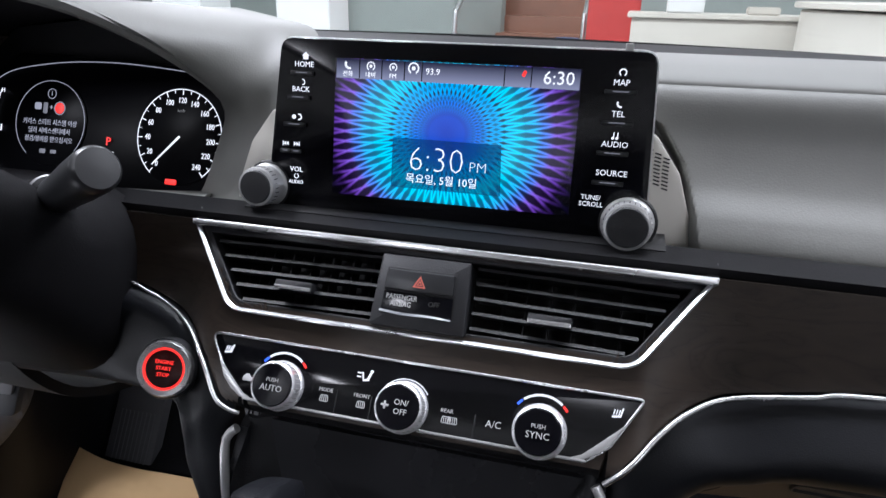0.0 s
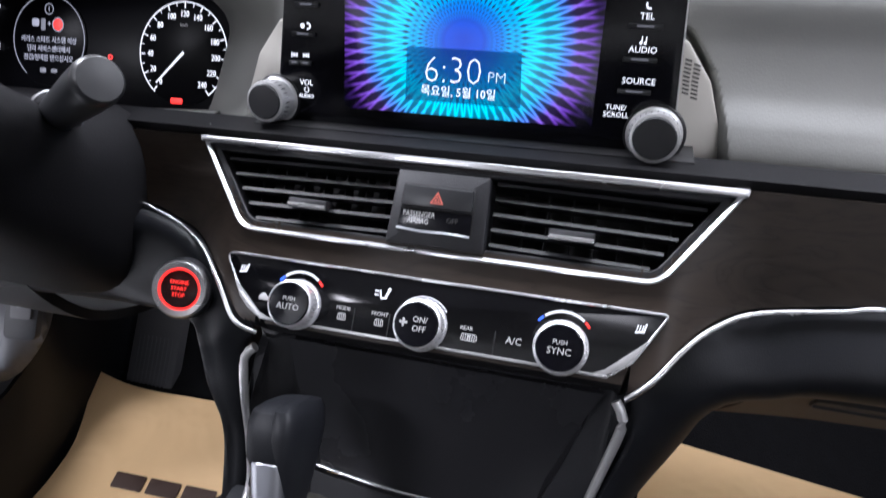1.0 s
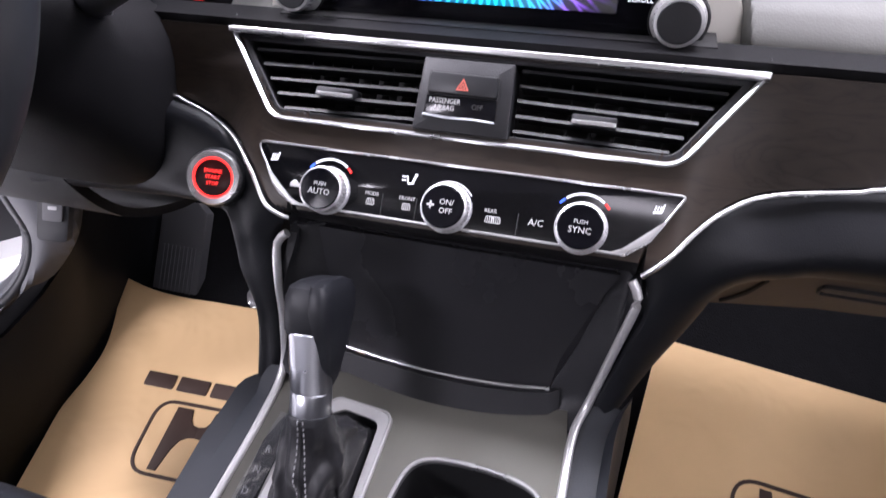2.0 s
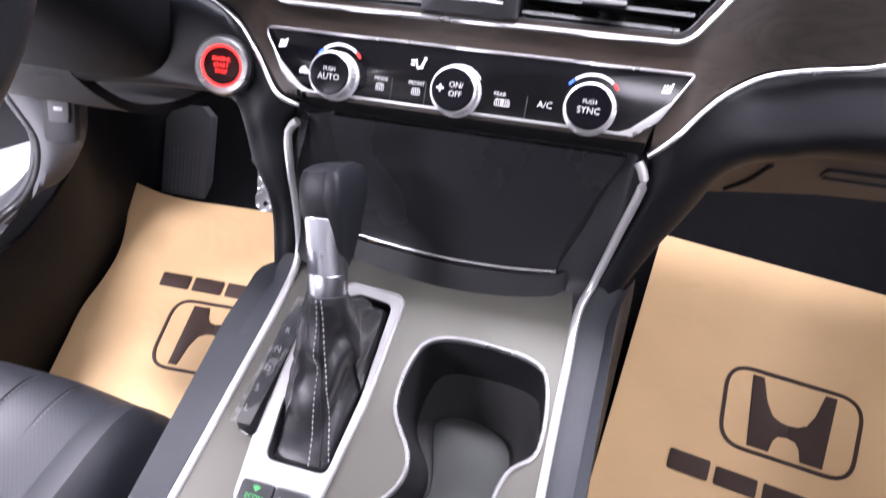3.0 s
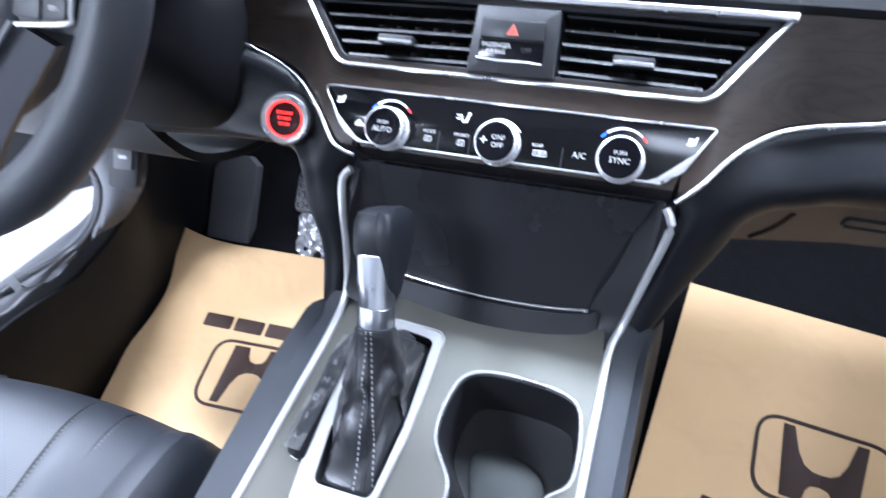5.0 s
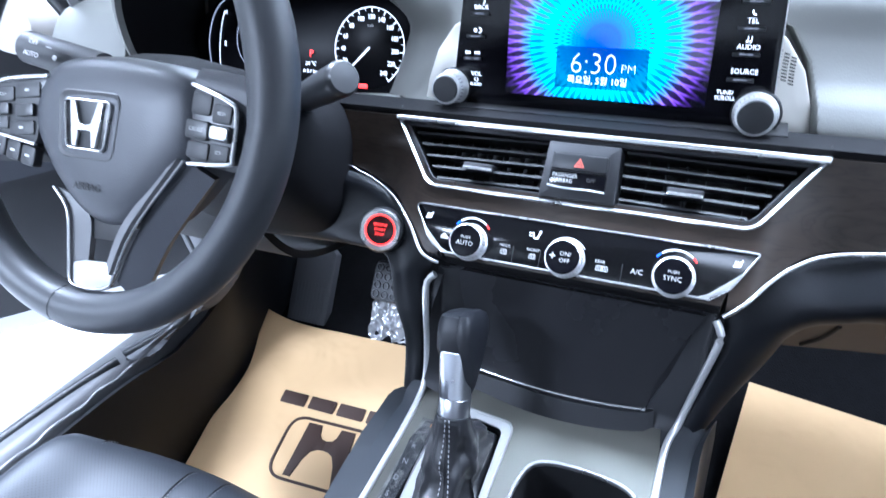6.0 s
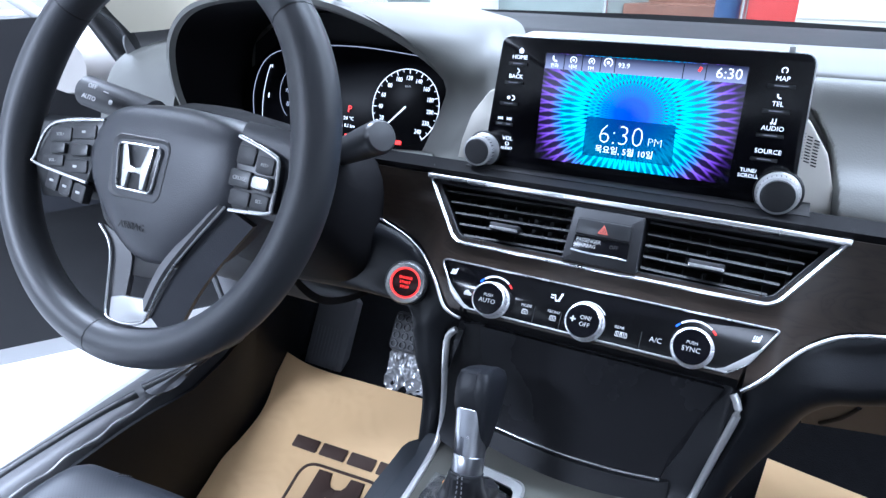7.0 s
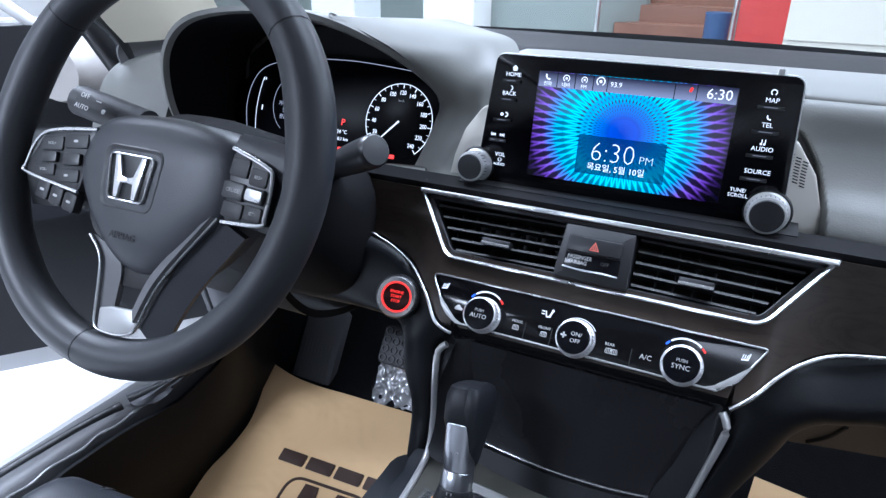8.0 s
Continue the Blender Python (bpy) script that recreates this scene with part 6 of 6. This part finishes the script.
    for j in range(3):
        k = bar("call_key", PLASTIC, hubs, -0.124 + j * 0.0185, -0.0435 - j * 0.0030, -0.001, 0.017, 0.017, 0.004, turn=-7, r=0.2)
        bar("key_sign", LABEL, k, 0, 0, 0.0042, 0.0055, 0.0022, 0.0002)
    # spokes
    part("side_spoke", skin([[(-0.07, 0.024, -0.012), (-0.11, 0.019, -0.012), (-0.160, 0.016, -0.008)], [(-0.07, 0.018, -0.008), (-0.11, 0.012, -0.008), (-0.160, 0.008, -0.004)], [(-0.07, -0.02, -0.008), (-0.11, -0.02, -0.008), (-0.160, -0.030, -0.004)], [(-0.07, -0.052, -0.014), (-0.10, -0.055, -0.016), (-0.150, -0.060, -0.010)]], 16, 16, 0.010), SATIN, hubs)
    part("side_spoke", skin([[(0.08, 0.036, -0.010), (0.11, 0.034, -0.010), (0.152, 0.028, -0.006)], [(0.08, 0.026, -0.004), (0.11, 0.022, -0.004), (0.152, 0.014, -0.002)], [(0.08, -0.02, -0.006), (0.11, -0.02, -0.006), (0.150, -0.030, -0.004)], [(0.08, -0.036, -0.012), (0.11, -0.038, -0.012), (0.148, -0.040, -0.008)]], 16, 16, -0.010), LEATHER, hubs)
    part("lower_spoke", skin([[(-0.0486, -0.0711, 0.0020), (-0.0315, -0.0883, 0.0020), (-0.0253, -0.1237, 0.0020), (-0.0204, -0.1432, 0.0020)], [(-0.0281, -0.0775, 0.0000), (-0.0115, -0.0919, 0.0000), (-0.0100, -0.1189, 0.0000), (-0.0104, -0.1271, 0.0000)]], 20, 6, 0.006), GREY, hubs, "dark silver spoke leg")
    part("lower_spoke", skin([[(0.0821, -0.0349, 0.0020), (0.0393, -0.0928, 0.0020), (0.0234, -0.1327, 0.0020)], [(0.0659, -0.0480, 0.0000), (0.0314, -0.0898, 0.0000), (0.0179, -0.1239, 0.0000)]], 20, 6, 0.006), GREY, hubs, "dark silver spoke leg")
    part("spoke_backing", skin([[(0.081, -0.034, 0.001), (0.042, -0.094, 0.001), (0.025, -0.137, 0.002)], [(0.104, -0.046, -0.008), (0.064, -0.104, -0.008), (0.044, -0.156, -0.006)]], 14, 6, 0.008), LEATHER, hubs, "black spoke leg")
    part("spoke_chrome", tube([(-0.0497, -0.0713, 0.0050), (-0.0326, -0.0885, 0.0050), (-0.0269, -0.1240, 0.0050), (-0.0243, -0.1419, 0.0050), (-0.0176, -0.1475, 0.0050), (0.0038, -0.1473, 0.0050), (0.0200, -0.1419, 0.0050), (0.0240, -0.1342, 0.0050), (0.0407, -0.0933, 0.0050), (0.0842, -0.0345, 0.0050)], 0.0012, 8, 90), CHROME, hubs, "chrome spoke outline")
    part("silver_foot", plate(rounded([Vector(p) for p in [(-0.0206, -0.1457), (-0.0152, -0.1479), (0.0035, -0.1465), (0.0197, -0.1411), (0.0236, -0.1270), (0.0155, -0.1236), (-0.0098, -0.1258), (-0.0221, -0.1293)]], 0.002, 3), 0.0, 0.0045, 0.0012), SILVER, hubs, "satin silver spoke foot")
    part("spoke_gap", plate(rounded([Vector(p) for p in [(-0.0100, -0.1080), (0.0215, -0.1060), (0.0275, -0.0978), (0.0300, -0.0860), (-0.0100, -0.0915)]], 0.002, 3), -0.006, -0.002, 0.0005), DEEP, hubs)
    # the hub's parts hang on the wheel itself
    lift(hubs)
    bpy.data.objects.remove(hubs)
    # column and stalks
    col = thing("steering_column", pose(-0.352, 0.0, 0.93), "black plastic steering column shroud", "steering column")
    loops = []
    for y, zc, rx, rz in ((-0.085, 0.965, 0.050, 0.045), (-0.055, 0.952, 0.070, 0.055), (-0.02, 0.920, 0.098, 0.070), (0.01, 0.884, 0.112, 0.080), (0.03, 0.875, 0.115, 0.084), (0.07, 0.870, 0.115, 0.082)):
        loops.append([(-0.352 + rx * math.copysign(abs(math.cos(t)) ** 0.55, math.cos(t)), y, zc + rz * math.copysign(abs(math.sin(t)) ** 0.6, math.sin(t))) for t in [2 * math.pi * k / 32 for k in range(32)]])
    part("shroud", rings(loops), SHROUD, col, inworld=True)
    ws = thing("wiper_stalk", pose(-0.26, -0.03, 0.975), "black wiper stalk with a round end", "stalk")
    base, tip = Vector((-0.262, 0.005, 0.956)), Vector((-0.1835, -0.034, 0.9935))
    along = Matrix.Translation(base) @ (tip - base).to_track_quat("Z", "Y").to_matrix().to_4x4()
    local = placed(ws).inverted() @ along
    part("arm", turned([(0.020, -0.050), (0.0195, -0.030), (0.0175, -0.012), (0.0165, -0.004), (0.0120, 0.0)], 28), SHROUD, ws, "ribbed black stalk root", m=local)
    part("handle", turned([(0.0120, -0.002), (0.0128, 0.004), (0.0136, 0.030), (0.0148, 0.058), (0.0153, 0.084), (0.0149, 0.0895), (0.0130, 0.0922), (0.002, 0.0928)], 32), SATIN, ws, m=local)
    part("silver_ring", turned([(0.0168, -0.0075), (0.0174, -0.0065), (0.0172, -0.0045), (0.0160, -0.0035)], 32), SCREW, ws, m=local)
    ls = thing("light_stalk", pose(-0.45, -0.03, 0.99), "black light stalk with printed symbols", "stalk")
    part("arm", tube([(-0.39, -0.04, 0.970), (-0.43, -0.043, 0.979), (-0.46, -0.045, 0.986)], 0.012, 14, 16), SATIN, ls, inworld=True)
    part("handle", tube([(-0.450, -0.045, 0.984), (-0.50, -0.045, 0.993), (-0.545, -0.045, 1.001)], 0.0165, 22, 14), PLASTIC, ls, inworld=True)
    ax = Vector((0.095, 0.0, -0.017)).normalized()
    out = Vector((0.62, -0.46, 0.15))
    out = (out - ax * out.dot(ax)).normalized()
    up = out.cross(ax)
    w = Matrix.Identity(4)
    for col, vec in enumerate((ax, up, out, Vector((-0.505, -0.045, 0.994)) + out * 0.0168)):
        for r in range(3):
            w[r][col] = vec[r]
    face = part("print_field", plate(rounded([(-0.03, -0.004), (0.03, -0.004), (0.03, 0.004), (-0.03, 0.004)], 0.002, 2), -0.004, -0.0003, 0.0002), PLASTIC, ls, m=placed(ls).inverted() @ w)
    for v, word in ((0.006, "OFF"), (-0.006, "AUTO")):
        writing("stalk_word", word, 0.0070, LABEL, face, -0.018, v, 0.0)
    bar("stalk_mark", LABEL, face, 0.002, 0.005, 0.0, 0.007, 0.0010, 0.0002)
    bar("stalk_mark", LABEL, face, 0.012, -0.003, 0.0, 0.005, 0.005, 0.0002, r=0.5)


steering_wheel()


# ---- footwells ----
def paper_mat(name, m, wide, deep, label, seed, flip, curl):
    t = thing(name, m, label, "paper mat", "paper floor mats")
    rows = []
    for j in range(9):
        v = -deep * j / 8
        row = []
        for i in range(9):
            u = wide * i / 8
            bow = (0.018 * math.sin(math.pi * min(j / 4, 1)) * (1 - i / 8)) if curl else 0.0
            lift = 0.006 + 0.0012 * noise.noise((u * 8, v * 8, seed)) + (0.022 * max(0, 1 - (i + j) / 1.6) if curl else 0) + (0.008 * max(0, 1 - j / 1.5) if curl else 0.0)
            row.append((u + bow, v + (0.012 * max(0, 1 - i / 1.2) if curl and j == 0 else 0), lift))
        rows.append(row)
    sheet = part("sheet", skin(rows, 50, 50, 0.0006), PAPER, t, "brown kraft paper sheet")
    return t, sheet


def print_emblem(t, cx, cy, w, h, turn, lift=0.0082):
    e = new("printed_emblem")
    e.parent = t
    e.matrix_basis = pose(cx, cy, lift, 0, 0, turn)
    k = w / 2
    part("emblem_ring", band(rounded([(-k * 0.93, -h / 2), (k * 0.93, -h / 2), (k, h / 2), (-k, h / 2)], h * 0.30, 8), h * 0.042, -0.002, 0.0002, 0.0001), INK, e)
    for s in (-1, 1):
        part("emblem_bar", plate([Vector((s * a * k, b * h)) for a, b in ((0.22, -0.42), (0.52, -0.42), (0.60, 0.42), (0.44, 0.42), (0.34, 0.14), (0.24, 0.0), (0.12, -0.05), (0.0, -0.06), (0.0, -0.20), (0.12, -0.22), (0.18, -0.28))][::s], -0.002, 0.0002, 0.0001), INK, e)
    return e


def footwells():
    fm = frame_of(0, 0.24, 0.2954, 67.2)
    right, sheet = paper_mat("paper_mat", fm @ pose(0.204, 0.232, 0.004, 0, 0, -7.0), 0.42, 0.50, "brown kraft paper mat with a printed emblem and word bar", 1, False, False)
    print_emblem(right, 0.222, -0.2241, 0.178, 0.117, 1)
    for k in range(5):
        bar("word_bar", INK, right, 0.113 + k * 0.0595, -0.3245 - (0.0 if k == 0 else 0.0015), 0.0080, 0.0525, 0.027 if k == 0 else 0.024, 0.0003, r=0.12)
    left, sheet = paper_mat("paper_mat", fm @ pose(-0.695, 0.134, 0.004, 0, 0, 2.0), 0.46, 0.44, "brown kraft paper mat with a curled corner and printed emblem", 4, True, True)
    print_emblem(left, 0.242, -0.231, 0.178, 0.117, 181)
    for k in range(5):
        bar("word_bar", INK, left, 0.144 + k * 0.0595, -0.148 + (0.0 if k == 4 else 0.0015), 0.0080, 0.0525, 0.027 if k == 4 else 0.024, 0.0003, r=0.12)
    f = thing("footrest", frame_of(-0.626, 0.385, 0.335, 32), "grey ribbed driver's footrest", "footrest")
    part("pad", plate(rounded([(-0.046, -0.02), (0.046, -0.02), (0.046, 0.160), (0.026, 0.176), (-0.026, 0.172), (-0.046, 0.145)], 0.004, 3), -0.02, 0.0, 0.003), RUBBER, f)
    for k in range(9):
        bar("rib", RUBBER, f, -0.032 + k * 0.008, 0.045, 0.0002, 0.0030, 0.10, 0.0008)
    b = thing("brake_pedal", frame_of(-0.385, 0.36, 0.51, 35), "black rubber brake pedal with raised pattern", "pedal")
    part("pad", plate(rounded([(-0.045, -0.035), (0.045, -0.035), (0.045, 0.035), (-0.045, 0.035)], 0.012, 5), -0.01, 0.002, 0.003), PLASTIC, b)
    for i in range(5):
        for j in range(4):
            part("stud", band(circle(-0.034 + i * 0.017, -0.024 + j * 0.016, 0.007, 12), 0.002, 0.002, 0.0045, 0.0005), RUBBER, b)
    part("arm", tube([(0.0, 0.02, -0.01), (0.01, 0.12, -0.03), (0.02, 0.22, -0.02)], 0.009, 10, 12), DEEP, b)
    a = thing("throttle_pedal", frame_of(-0.425, 0.42, 0.37, 30), "throttle pedal wrapped in crumpled clear film", "pedal")
    part("pad", plate(rounded([(-0.045, -0.06), (0.04, -0.06), (0.04, 0.055), (-0.045, 0.055)], 0.008, 4), -0.012, 0.0, 0.003), DEEP, a)
    rows = [[(-0.055 + 0.11 * i / 14 + 0.003 * noise.noise((i * 1.7, j, 2)), -0.07 + 0.13 * j / 14 + 0.003 * noise.noise((i, j * 1.9, 7)), 0.010 + 0.012 * noise.noise((i * 0.9, j * 0.45, 1)) + 0.009 * noise.noise((i * 2.1, j * 1.3, 9))) for i in range(15)] for j in range(15)]
    part("wrap", skin(rows, 60, 60, 0.0004), FILM, a, "crumpled silvery clear film")


footwells()


# ---- seat and small trims ----
def seat():
    s = thing("driver_seat", pose(-0.42, -0.4, 0.25), "black perforated leather driver's seat", "car seat")

    rows = []
    for x in (-0.625, -0.60, -0.56, -0.48, -0.42, -0.36, -0.285, -0.245, -0.215):
        k = abs(x + 0.42)
        drop = 0.10 if k > 0.2 else (0.02 if k > 0.175 else 0.0)
        rows.append([(x, -0.105, 0.40), (x, -0.098 - 0.02 * (k / 0.2) ** 2, 0.48 - drop * 0.3), (x, -0.118 - 0.02 * (k / 0.2) ** 2, 0.535 - drop * 0.5), (x, -0.17, 0.560 - drop + (0.012 if 0.12 < k < 0.18 else 0)), (x, -0.30, 0.555 - drop + (0.02 if 0.12 < k < 0.18 else 0)), (x, -0.62, 0.545 - drop + (0.03 if 0.12 < k < 0.18 else 0))])
    part("cushion", skin(rows[1:7], 40, 40, 0.02), SEAT, s, "perforated leather cushion", inworld=True)
    for side in (rows[:2], rows[6:]):
        part("side_bolster", skin(side, 40, 12, 0.02), SMOOTH, s, "smooth leather side bolster", inworld=True)
    for x0, x1, up in ((-0.392, -0.366, 0.0), (-0.343, -0.322, 0.0030), (-0.520, -0.530, 0.0060)):
        path = [(x0 + (x1 - x0) * q, y, z + up * min(1, 2 * q + 0.2)) for q, y, z in ((0, -0.126, 0.5405), (0.08, -0.140, 0.5528), (0.2, -0.170, 0.5606), (0.35, -0.200, 0.5612), (0.6, -0.250, 0.5582), (1.0, -0.320, 0.5550))]
        part("seam", tube(path, 0.0009, 6, 40), DEEP, s, inworld=True)
        part("seam_stitching", dashes(spline([(x + 0.0038, y, z + 0.0006) for x, y, z in path], 90), 0.0004), RUBBER, s, smooth=False, inworld=True)
    part("side_trim", skin([[(-0.212, -0.13, 0.46), (-0.208, -0.18, 0.49), (-0.206, -0.30, 0.49), (-0.206, -0.62, 0.48)], [(-0.206, -0.13, 0.30), (-0.202, -0.2, 0.30), (-0.20, -0.3, 0.3), (-0.20, -0.62, 0.3)]], 20, 6, 0.01), PLASTIC, s, inworld=True)
    part("backrest", skin([[(x, -0.66 - 0.25 * q + (0.03 if abs(x + 0.42) > 0.18 else 0), 0.50 + 0.62 * q) for q in (0, 0.3, 0.7, 1.0)] for x in (-0.63, -0.55, -0.42, -0.29, -0.21)], 16, 16, 0.08), LEATHER, s, inworld=True)


seat()


def small_trims():
    g = thing("glovebox_latch", frame_of(0.319, 0.110, 0.748, -39), "recessed taupe latch of the glovebox", "latch")
    part("bezel", band(rounded([(-0.045, -0.010), (0.045, -0.010), (0.045, 0.012), (-0.045, 0.012)], 0.006, 4), 0.002, -0.006, 0.003, 0.0005), SATIN, g)
    part("handle", plate(rounded([(-0.042, -0.008), (0.042, -0.008), (0.042, 0.010), (-0.042, 0.010)], 0.005, 4), -0.006, 0.001, 0.001), TAUPE, g)
    h = thing("bonnet_release", frame_of(-0.576, 0.176, 0.636, 20) @ pose(0, 0, 0, 0, 15, 0) @ Matrix.Scale(0.8, 4), "black bonnet release lever with a white car sign", "lever")
    part("bezel", plate(rounded([(-0.028, -0.045), (0.022, -0.045), (0.030, 0.040), (-0.022, 0.040)], 0.010, 5), -0.01, 0.004, 0.002), SATIN, h)
    k = part("lever", plate(rounded([(-0.014, -0.010), (0.018, -0.010), (0.022, 0.030), (-0.012, 0.030)], 0.004, 4), 0.0, 0.010, 0.002), GREY, h)
    bar("car_sign", LABEL, k, 0.004, 0.012, 0.0104, 0.014, 0.006, 0.0003)


small_trims()
